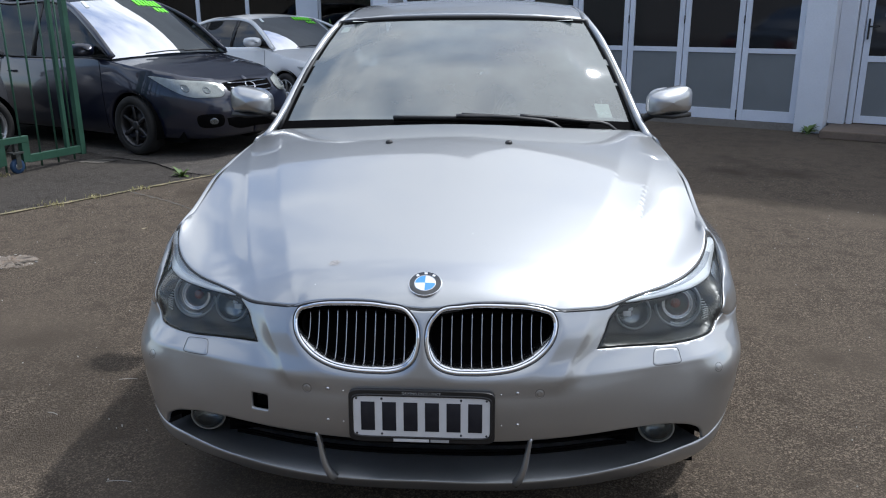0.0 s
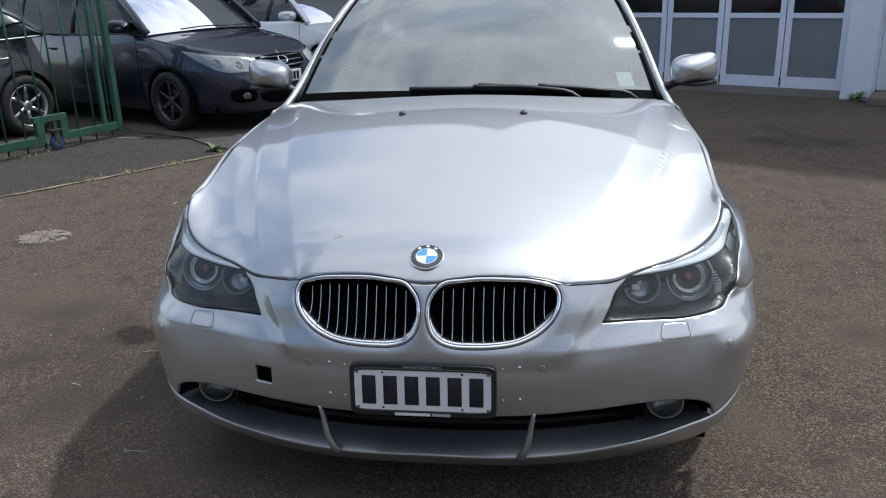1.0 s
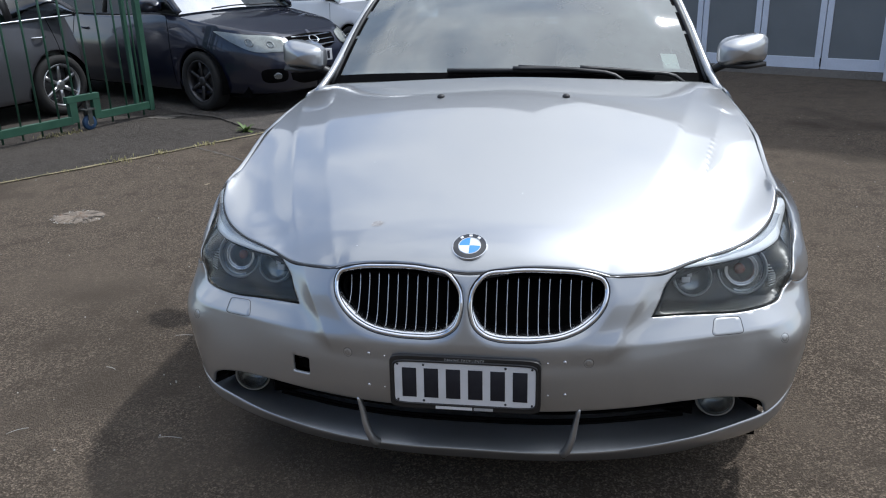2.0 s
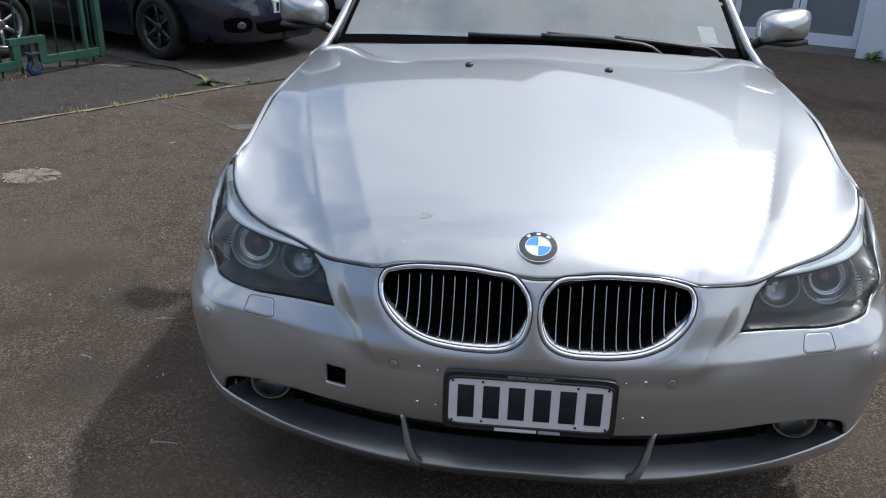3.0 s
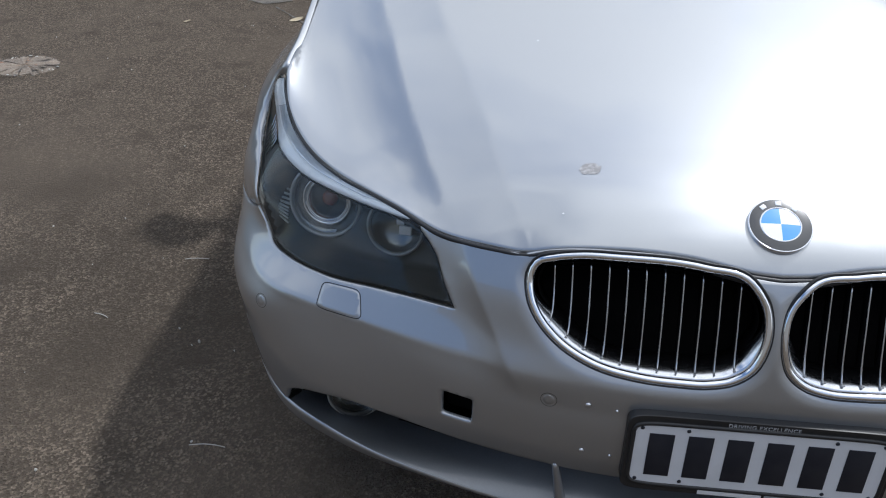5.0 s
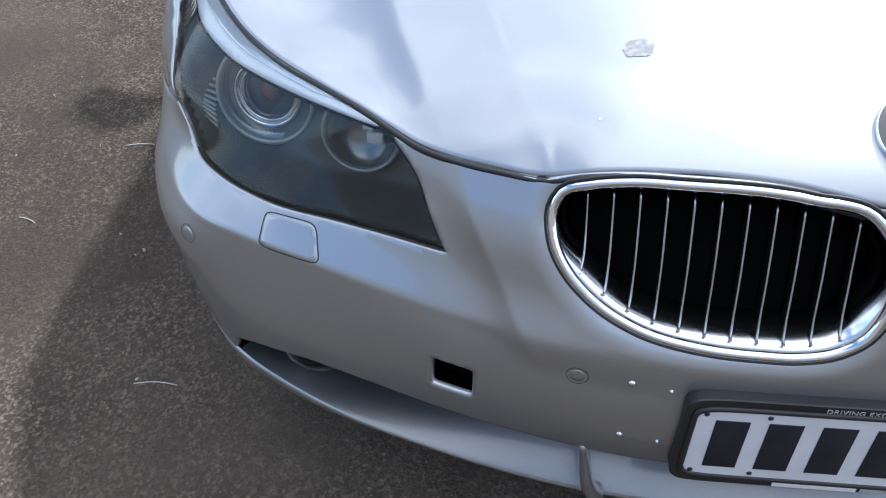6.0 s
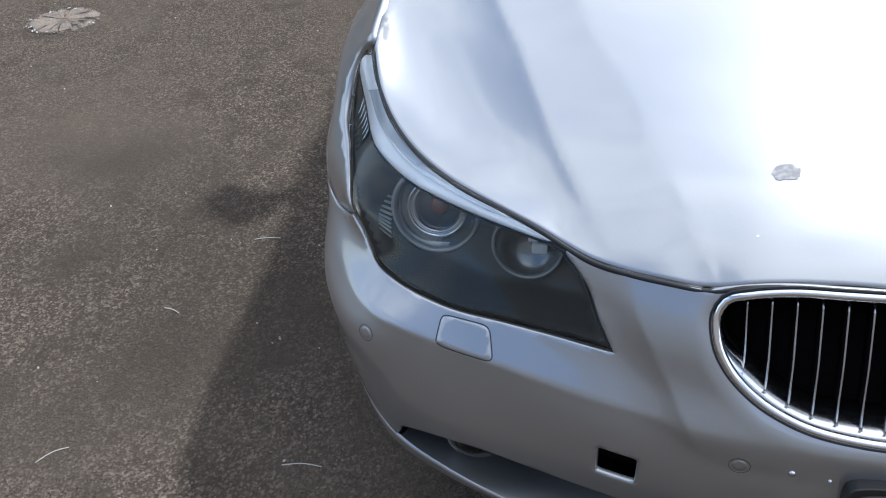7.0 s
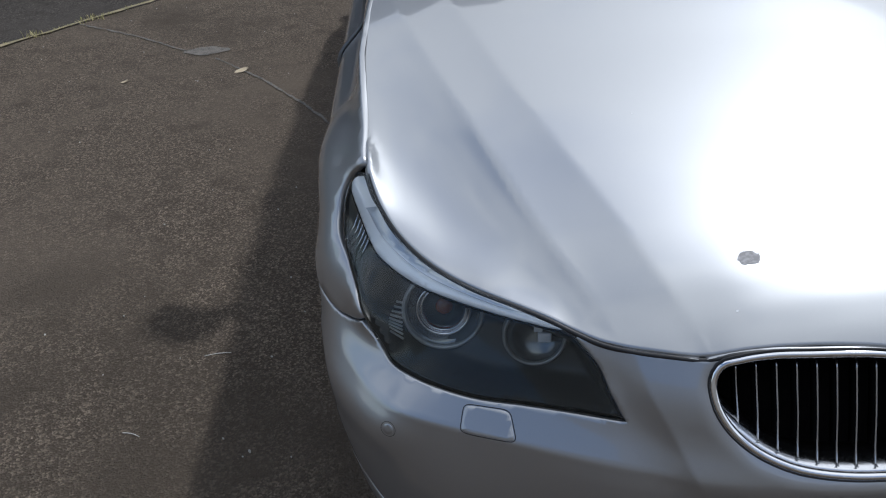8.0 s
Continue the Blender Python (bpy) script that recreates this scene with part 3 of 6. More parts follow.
def ring_points(cx, cy, rx, ry, n=40, power=2.0):
    t = np.linspace(0, 2 * math.pi, n + 1)[:-1]
    c, s = np.cos(t), np.sin(t)
    return np.stack([cx + rx * np.sign(c) * np.abs(c) ** (2 / power), cy + ry * np.sign(s) * np.abs(s) ** (2 / power)], -1)


def arch(y0, z0, r, a0, a1, n):
    t = np.radians(np.linspace(a0, a1, n))
    return np.stack([y0 - r * np.cos(t), z0 + r * np.sin(t)], -1)


WHEEL_FRONT, WHEEL_REAR, WHEEL_R = 0.865, 3.82, 0.335

KIDNEY = smooth_line([(21.35, .696), (20.95, .7145), (19.6, .7245), (17.5, .7330), (14.0, .7390), (6.6, .7395), (2.6, .727), (1.1, .695), (0.95, .637), (1.6, .610), (2.9, .592), (4.9, .5825), (7.4, .5810), (10.5, .5825), (15.0, .5945), (17.6, .613), (19.8, .643), (20.9, .670)], 96, True)
KIDNEY_FINE = spline(KIDNEY * ARC, 400, True)
LAMP_LOW = [(53.2, .643), (51.6, .617), (49.5, .603), (46.3, .600), (43.2, .600), (39.6, .602), (35.6, .608), (31.2, .614), (27.8, .617)]
LAMP_IN = [(27.8, .617), (29.5, .651), (31.2, .688), (33.7, .717)]
LAMP_TOP = [(33.7, .717), (35.9, .7225), (39.7, .7300), (44.1, .7365), (49.4, .7475), (54.1, .7650), (58.6, .790), (63.0, .816)]
LAMP_BACK = [(63.0, .816), (65.0, .802), (65.6, .765), (64.0, .715), (59.2, .683), (55.2, .667), (53.2, .643)]
BROW_LOW = [(64.8, .772), (60.6, .738), (57.0, .726), (53.4, .721), (49.6, .717), (46.4, .715), (43.6, .7135), (40.8, .7135), (38.2, .7145), (35.0, .7165)]


def shrink(loop, by, scale):
    """Move a closed outline inwards by a distance, in scaled plan units."""
    p = np.asarray(loop) * scale
    d = np.roll(p, -1, 0) - np.roll(p, 1, 0)
    n = np.stack([-d[:, 1], d[:, 0]], -1)
    n /= np.linalg.norm(n, axis=1, keepdims=True) + 1e-9
    area = np.sum(p[:, 0] * np.roll(p[:, 1], -1) - np.roll(p[:, 0], -1) * p[:, 1])
    return (p + n * by * np.sign(area)) / scale




def silver_sedan():
    car = thing("sedan_car", "silver four-door sedan with twin oval grilles, parked on asphalt", "car")
    lamp_line = trace((60, *LAMP_LOW), (24, *LAMP_IN), (60, *LAMP_TOP), (40, *LAMP_BACK))

    # bumper, in one sheet from arch to arch
    half = trace((120, (0, .383), (11, .388), (24, .392), (32, .395), (38.5, .388), (41.8, .370), (44.2, .338), (44.9, .311)),
                 (20, (44.9, .309), (52, .337), (59.8, .365)),
                 (24, (59.8, .365), (61, .45), (63.6, .55), (65.2, .587)),
                 (16, (65.2, .587), (62.5, .5895), (60.0, .5935), (56.8, .604), (54.3, .622), (53.4, .6365)),
                 (60, *[(a, z - .0030) for a, z in LAMP_LOW][1:]),
                 (24, *[(a - .28, z - .002) for a, z in LAMP_IN]),
                 (40, (33.3, .7165), (28.6, .7155), (25.2, .7185), (22.6, .7205)),
                 (60, (22.6, .7195), (20, .734), (14.5, .7455), (6.6, .7455), (2.5, .733), (0, .730), (-.01, .730)))
    outline = both_sides(half[half[:, 0] >= 0])
    kidneys = [KIDNEY, KIDNEY * (-1, 1)]
    hook = ring_points(-25.6, .4645, 1.55, .0255, 48, 8)
    bumper = part("front_bumper", panel(outline, [*kidneys, hook], bumper_skin, (0.36, 0.0055), 0.008, 0.0030, ARC), silver, car)
    part("tow_hook_recess", panel(ring_points(-25.6, .4645, 1.62, .0262, 32, 8), [], front_in(0.03), (0.6, 0.008), 0, 0, ARC), void_black, bumper, "dark square hole of the missing tow hook cover")
    bm = bmesh.new()
    tube(bm, [tuple(front_in(0.02)(-25.6 + k, .482 - .006 * abs(k))) for k in (-1.1, -.5, 0, .5, 1.1)], 0.003)
    part("hook_eye", bm, black_plastic, bumper)

    # lip below the intake
    half = trace((120, (0, .2405), (15, .238), (23.8, .2435), (33.3, .266), (40.7, .294), (44.8, .3025), (52, .329), (59.8, .357)),
                 (12, (59.8, .357), (60.2, .26), (60.4, .19)),
                 (60, (60.4, .19), (40, .178), (20, .183), (0, .187), (-.01, .187)))
    part("bumper_lip", panel(both_sides(half[half[:, 0] >= 0]), [], front, (0.7, 0.008), 0.004, 0.003, ARC), silver, car)
    shelf = [(-44.7, .301), (-40.7, .2935), (-33.3, .2655), (-23.8, .243), (-15, .2375), (0, .240), (15, .2375), (23.8, .243), (33.3, .2655), (40.7, .2935), (44.7, .301)]
    line = smooth_line(shelf, 80)
    rows = []
    for d, up in ((0.002, 0.0), (0.012, 0.001), (0.05, -0.002), (0.09, -0.003), (0.12, 0.0)):
        p = front_in(d)(line[:, 0], line[:, 1])
        p[:, 2] += up * fade(45, 40, np.abs(line[:, 0])) + 0.0
        rows.append(p)
    bm = bmesh.new()
    grid_faces(bm, rows)
    bmesh.ops.recalc_face_normals(bm, faces=bm.faces[:])
    part("intake_shelf", bm, grey_trim, car, "grey satin shelf of the lower intake")
    top = smooth_line([(-44.8, .313), (-44.2, .338), (-41.8, .370), (-38.5, .388), (-32, .395), (-24, .392), (-11, .388), (0, .383), (11, .388), (24, .392), (32, .395), (38.5, .388), (41.8, .370), (44.2, .338), (44.8, .313)], 80)
    bm = bmesh.new()
    grid_faces(bm, [front_in(0.006)(top[:, 0], top[:, 1] + 0.004), front_in(0.10)(top[:, 0], top[:, 1]), front_in(0.125)(line[:, 0], line[:, 1] + 0.03)])
    part("intake_duct", bm, void_black, car)
    for k in range(4):
        bm = bmesh.new()
        tube(bm, [tuple(front_in(0.085)(a, .272 + .024 * k)) for a in np.linspace(-34, 34, 30)], 0.004, 6)
        part("intake_bar", bm, void_black, car)
    for s in (-1, 1):
        p = [front_in(0.012)(16.6 * s, .392), front_in(0.004)(16.2 * s, .345), front_in(-0.001)(15.7 * s, .295), front_in(0.0)(15.0 * s, .250), front_in(0.004)(14.9 * s, .236)]
        bm = bmesh.new()
        sweep(bm, spline(p, 14), lambda f: [((0.006 + 0.006 * f) * math.cos(t), 0.014 * math.sin(t)) for t in np.linspace(0, 2 * math.pi, 13)[:-1]], Vector((0, -1, 0)))
        part("intake_strake", bm, silver, car, "silver strake across the lower intake")
        fog = part("fog_lamp", lathe(bmesh.new(), [(0.050, -.03), (0.051, 0), (0.049, .002), (0.046, 0), (0.040, -.03)], look(front_in(0.045)(37.4 * s, .352), Vector(front_in(0.045)(37.4 * s, .352)) + Vector((0.15 * s, 1, 0))), 28), lamp_ring, car)
        part("lens", lathe(bmesh.new(), [(0.046, .0), (0.04, .012), (0.025, .021), (0.0, .025)], look(front_in(0.045)(37.4 * s, .352), Vector(front_in(0.045)(37.4 * s, .352)) + Vector((0.15 * s, 1, 0))), 28), lamp_cover, fog)
        part("reflector", lathe(bmesh.new(), [(0.044, -.005), (0.03, -.03), (0.0, -.04)], look(front_in(0.045)(37.4 * s, .352), Vector(front_in(0.045)(37.4 * s, .352)) + Vector((0.15 * s, 1, 0))), 28), lamp_grey, fog)

    # washer covers, parking sensors and old screws
    for s in (-1, 1):
        quad = np.array([(40.35, .5565), (35.7, .5605), (37.15, .5965), (41.0, .5915)])
        uv = ring_points(.5, .5, .5, .5, 64, 6.0)
        u, v = uv[:, :1], uv[:, 1:]
        soft = (quad[0] * (1 - u) * (1 - v) + quad[1] * u * (1 - v) + quad[2] * u * v + quad[3] * (1 - u) * v) * (s, 1)
        bm = bmesh.new()
        tube(bm, [tuple(p) for p in front(soft[:, 0], soft[:, 1])], 0.0008, 6, True)
        part("washer_cover_joint", bm, black_plastic, bumper)
        part("washer_cover", panel(shrink(soft, 0.0015, ARC), [], front_in(-0.0003), (0.5, 0.006), 0.0008, 0.0003, ARC), silver, bumper)
        for a, z, r in ((17.6, .526, .0125), (46.4, .524, .0125)):
            c = ring_points(a * s, z, math.degrees(r / 1.03), r, 28)
            bm = bmesh.new()
            tube(bm, [tuple(p) for p in front_in(0.0003)(c[:, 0], c[:, 1])], 0.0006, 6, True)
            part("sensor_joint", bm, black_plastic, bumper)
            c = ring_points(a * s, z, math.degrees(.7 * r / 1.03), .7 * r, 24)
            part("parking_sensor", panel(c, [], front_in(-0.0004), (0.4, 0.005), 0.0006, 0.0003, ARC), silver, bumper)
        for a, z, r in ((14.3, .530, .0042), (14.3, .441, .0042), (11.9, .527, .0024), (11.9, .440, .0024)):
            n = front_normal(a * s, z)
            at = Vector(front(a * s, z))
            part("screw", lathe(bmesh.new(), [(r, -.002), (r, .001), (r * .6, .0026), (0, .0028)], look(at, at - n), 14), satin_chrome, bumper)

    grille_set(car)
    headlights(car, lamp_line)
    number_plate(car)
    bonnet(car)
    flanks(car)
    cabin(car)
    return car


def grille_set(car):
    for s in (-1, 1):
        loop = KIDNEY * (s, 1)
        pts = front(loop[:, 0], loop[:, 1])
        drop, turn = 0.009 * fade(.73, .68, loop[:, 1]), np.radians(loop[:, 0])
        pts[:, 0] -= drop * np.sin(turn)
        pts[:, 1] += drop * np.cos(turn)
        mid = Vector(pts.mean(0))
        way = 1 if s > 0 else -1
        grille = thing_part("kidney_grille", car)

        def normal_at(p):
            a = math.degrees(math.atan2(p.x, AXIS - p.y))
            return front_normal(a, p.z)

        path = [Vector(p) for p in pts]
        t = path[1] - path[-1]
        if t.cross(normal_at(path[0])).dot(mid - path[0]) < 0:
            path.reverse()
        n = len(path)
        deep = [float(0.10 + 0.90 * fade(.685, .61, q.z)) for q in path]
        rim = [(-.0065, -.004), (-.0062, .002), (-.0040, .0055), (-.0005, .0060), (.0028, .0040), (.0048, .0)]
        bm = bmesh.new()
        sweep(bm, path, rim + [(.0050, -.010), (-.005, -.010)], normal_at, True)
        part("surround", bm, chrome, grille, "bright chrome oval surround")
        bm = bmesh.new()
        sweep(bm, path, lambda f: [(.0025 + x * deep[round(f * (n - 1)) % n], y * (.25 + .75 * deep[round(f * (n - 1)) % n])) for x, y in ((.0, .002), (.006, -.004), (.019, -.027), (.018, -.029), (.004, -.010), (-.001, -.004))], normal_at, True)
        part("inner_shelf", bm, shelf_chrome, grille, "bright silver shelf inside the surround")
        bm = bmesh.new()
        sweep(bm, path, [(-.0098, -.004), (-.0093, .0034), (-.0080, .0046), (-.0062, .0036), (-.0060, -.008)], normal_at, True)
        part("seal", bm, black_plastic, grille)
        # back, duct and slat webs carry the grille's inner shade as black colour
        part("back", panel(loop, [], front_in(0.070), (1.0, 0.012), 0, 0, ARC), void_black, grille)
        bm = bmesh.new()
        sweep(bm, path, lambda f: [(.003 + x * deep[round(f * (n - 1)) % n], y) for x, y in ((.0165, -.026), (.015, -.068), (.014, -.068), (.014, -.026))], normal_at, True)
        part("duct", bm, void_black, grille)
        xs = np.array([abs(q.x) for q in path])
        zs = np.array([q.z for q in path])
        for k in range(11):
            x = 0.0495 + 0.0271 * k
            cut = []
            for i in range(n):
                j = (i + 1) % n
                if (xs[i] - x) * (xs[j] - x) <= 0 and xs[i] != xs[j]:
                    cut.append(zs[i] + (zs[j] - zs[i]) * (x - xs[i]) / (xs[j] - xs[i]))
            z0, z1 = min(cut), max(cut)
            steepness = float(fade(.60, .64, z0))
            z0, z1 = z0 + .0200 - .004 * steepness, z1 - .005
            steps = np.linspace(0, 1, 16)
            z = z0 + (z1 - z0) * steps
            ang = np.degrees(np.arcsin(x / radius(np.degrees(np.arcsin(x / 1.0)), z)))
            depth = 0.021 + 0.007 * np.sin(steps * math.pi) + .003 * steepness - .006 * fade(.09, 0, steps)
            p = [front_in(d)(q * s, h) for q, h, d in zip(ang, z, depth)]
            hook = [front_in(d)(ang[0] * s, z0 - drop) for d, drop in ((.0110, .0060), (.0140, .0058), (.0180, .0030))]
            bm = bmesh.new()
            sweep(bm, hook + p[1:], [(-.0012, .0), (-.0008, .0014), (.0008, .0014), (.0012, 0), (.0011, -.003), (-.0011, -.003)], Vector((0, -1, .2)))
            slat = part("slat", bm, slat_metal, grille)
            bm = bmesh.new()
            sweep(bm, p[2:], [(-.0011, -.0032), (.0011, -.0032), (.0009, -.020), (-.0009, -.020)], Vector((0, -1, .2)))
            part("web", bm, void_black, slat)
    # roundel on the bonnet
    c = Vector(hood(0.0, 0.142))
    n = Vector(hood(0.0, 0.142 - .02)) - Vector(hood(0.0, 0.142 + .02))
    up = -n.normalized()
    out_way = Vector((1, 0, 0)).cross(up).normalized()
    m = Matrix.Translation(c) @ Matrix((Vector((1, 0, 0)), up, out_way)).transposed().to_4x4()
    m = m @ Matrix.Diagonal((1.04, 1.04, 1.0, 1.0))
    badge = thing_part("hood_badge", car, "round enamel badge with blue and white quarters")
    part("dish", lathe(bmesh.new(), [(0.0440, -.002), (.0440, .003), (.0432, .0046), (.0422, .0048), (.0418, .0045)], m, 48), chrome, badge)
    part("black_band", lathe(bmesh.new(), [(.0424, .0046), (.036, .0054), (.0285, .0058), (.0275, .0058)], m, 48), badge_black, badge)
    part("inner_ring", lathe(bmesh.new(), [(.0285, .0056), (.0280, .0066), (.0265, .0066), (.0262, .0056)], m, 48), chrome, badge)
    for q in range(4):
        bm = bmesh.new()
        hub = bm.verts.new(m @ Vector((0, 0, .0072)))
        rows = []
        for r, h in ((.013, .0070), (.0265, .0060)):
            rows.append([bm.verts.new(m @ Vector((r * math.cos(t), r * math.sin(t), h))) for t in np.linspace(q * math.pi / 2, (q + 1) * math.pi / 2, 12)])
        for i in range(11):
            bm.faces.new((hub, rows[0][i], rows[0][i + 1]))
            bm.faces.new((rows[0][i], rows[1][i], rows[1][i + 1], rows[0][i + 1]))
        part("quarter", bm, badge_blue if q in (1, 3) else badge_white, badge)
    for k, t in enumerate((128, 90, 52)):
        r = .0347
        b = m @ Matrix.Translation((r * math.cos(radians(t)), r * math.sin(radians(t)), .0058)) @ Matrix.Rotation(radians(t - 90), 4, "Z")
        part("mark", boxed(-.0042, -.0034, -.001, .0042, .0034, .0006, m=b, bevel=.0005), badge_white, badge)


def thing_part(name, parent, label=""):
    """An Empty that groups the pieces of one part."""
    ob = new(name)
    ob.empty_display_size = 0.05
    ob.parent = parent
    if label:
        tagged(ob, label)
    return ob


def headlights(car, lamp_line):
    for s in (-1, 1):
        lamp = thing_part("headlight", car, "swept-back headlight with twin round lamps behind clear plastic")
        loop = lamp_line * (s, 1)
        part("cover", panel(loop, [], front_in(0.0005), (0.6, 0.008), 0.006, 0.0015, ARC, s < 0 and False), lamp_cover, lamp).visible_shadow = False
        inner = shrink(loop, 0.004, ARC)
        bm = bmesh.new()
        p0, p1 = front_in(0.004)(inner[:, 0], inner[:, 1]), front_in(0.05)(inner[:, 0], inner[:, 1])
        grid_faces(bm, [p0, p1], close_v=True)
        part("rim", bm, black_plastic, lamp)
        # dark tray behind the cover
        edge = loop[::2] * ARC

        def tray(a, z):
            q = np.stack(np.broadcast_arrays(np.asarray(a, float) * ARC[0], np.asarray(z, float)), -1)
            gap = np.full(q.shape[:-1], 9.0)
            for w in edge:
                gap = np.minimum(gap, np.hypot(q[..., 0] - w[0], q[..., 1] - w[1]))
            d = 0.008 + 0.068 * fade(.0, .042, gap) * fade(60, 53, np.abs(a))
            e, f = front_in(0.0)(a, z), front_in(1.0)(a, z)
            return e + (f - e) * d[..., None]

        part("bezel", panel(shrink(loop, 0.003, ARC), [], tray, (0.5, 0.006), 0, 0, ARC), lamp_bowl, lamp)
        brow = np.concatenate([smooth_line(LAMP_TOP, 70)[2:], smooth_line([(64.6, .802), (65.2, .785)], 4), smooth_line(BROW_LOW, 70)]) * (s, 1)
        low_a, low_z = np.array(BROW_LOW)[::-1].T

        def strip(a, z):
            up = np.clip(np.asarray(z) - np.interp(np.abs(a), low_a, low_z), 0, .1)
            wide = np.interp(np.abs(a), *np.array(LAMP_TOP).T) - np.interp(np.abs(a), low_a, low_z)
            f = np.clip(up / np.maximum(wide, .004), 0, 1)
            d = 0.003 - 0.0025 * np.minimum(f / .5, 1) + wide * .40 * np.maximum(f - .5, 0)
            e, q = front_in(0.0)(a, z), front_in(1.0)(a, z)
            return e + (q - e) * d[..., None]

        part("indicator_strip", panel(shrink(brow, 0.001, ARC), [], strip, (0.6, 0.006), 0.01, 0.0015, ARC), strip_silver, lamp, "silvery indicator strip like an eyebrow")
        mid_line = [(a, (z + float(np.interp(a, *np.array(LAMP_TOP).T))) / 2 + .001) for a, z in BROW_LOW[1:-2]]
        upper = np.concatenate([smooth_line([p for p in LAMP_TOP if p[0] < 62], 60)[8:], smooth_line(mid_line, 60)]) * (s, 1)

        def upper_tier(a, z):
            out_way = front_in(-.0012)(a, z) - front_in(0.0)(a, z)
            return strip(a, z) + out_way

        part("upper_strip", panel(shrink(upper, 0.0012, ARC), [], upper_tier, (0.6, 0.006), 0.002, 0.0008, ARC), strip_grey, lamp, "smoky translucent upper band")
        # thin black tube that draws the shade below the indicator strip
        low = smooth_line(BROW_LOW, 60)
        bm = bmesh.new()
        tube(bm, [tuple(q) for q in front_in(0.004)(low[:, 0] * s, low[:, 1] - .0015)], 0.0016, 6)
        part("strip_shadow_line", bm, void_black, lamp)
        # side reflector with fine ribs
        for k in range(6):
            z0, z1 = .690 + .002 * k, .735 + .002 * k
            bm = bmesh.new()
            tube(bm, [tuple(front_in(0.009)(s * (59.0 + .75 * k), z0 + (z1 - z0) * f)) for f in (0, .5, 1)], 0.0022, 6)
            part("side_rib", bm, lamp_silver, lamp)
        for k in range(9):
            bm = bmesh.new()
            tube(bm, [tuple(front_in(0.022)(s * (49.3 + .12 * k), .632 + .0072 * k)), tuple(front_in(0.022)(s * (51.0 + .05 * k), .630 + .0072 * k))], 0.0020, 6)
            part("reflector_step", bm, lamp_ring, lamp)
        for at, core in (((.723 * s, .337, .667), True), ((.582 * s, .254, .671), False)):
            at = Vector(at)
            m = look(at, at + Vector((-0.10 * s, 1, -0.26)))

            def turned(name, line, material, n=44, label="", m=m):
                return part(name, lathe(bmesh.new(), line, m, n), material, lamp, label)

            if core:
                turned("outer_ring", [(.0690, -.020), (.0700, -.003), (.0680, .002), (.0650, .0025), (.0625, .001), (.0615, -.003), (.0610, -.010)], lamp_ring)
                turned("funnel", [(.0612, -.006), (.0560, -.007), (.0550, -.012), (.0500, -.013), (.0470, -.020)], lamp_grey)
                turned("bright_ring", [(.0480, -.018), (.0470, -.008), (.0440, -.005), (.0415, -.007), (.0400, -.014)], lamp_silver)
                turned("bright_ring", [(.0400, -.012), (.0385, -.009), (.0360, -.010), (.0345, -.020)], lamp_silver)
                turned("bulb_lens", [(.0345, -.016), (.0320, -.008), (.0250, -.002), (.0140, .003), (0, .0045)], lamp_cover, 36)
                turned("shutter", [(.0350, -.024), (.020, -.026), (0, -.027)], lamp_bowl, 30)
                turned("amber_shade", [(.0150, -.026), (.0140, -.020), (.008, -.017), (0, -.0165)], amber, 24)
            else:
                turned("outer_ring", [(.0510, -.018), (.0515, -.003), (.0500, .001), (.0475, .0015), (.0455, -.001), (.0445, -.006)], lamp_ring)
                turned("bowl", [(.0448, -.004), (.0400, -.012), (.0300, -.019), (.0150, -.024), (0, -.025)], lamp_grey)
                b = m @ Matrix.Translation((-.016 * s, -.006, -.010))
                part("bulb_shield", boxed(-.011, -.008, -.008, .011, .008, .003, m=b, bevel=.002), badge_white, lamp)
                b = m @ Matrix.Translation((-.006 * s, .008, -.012))
                part("bulb_shield", boxed(-.007, -.006, -.006, .007, .006, .002, m=b, bevel=.002), badge_white, lamp)


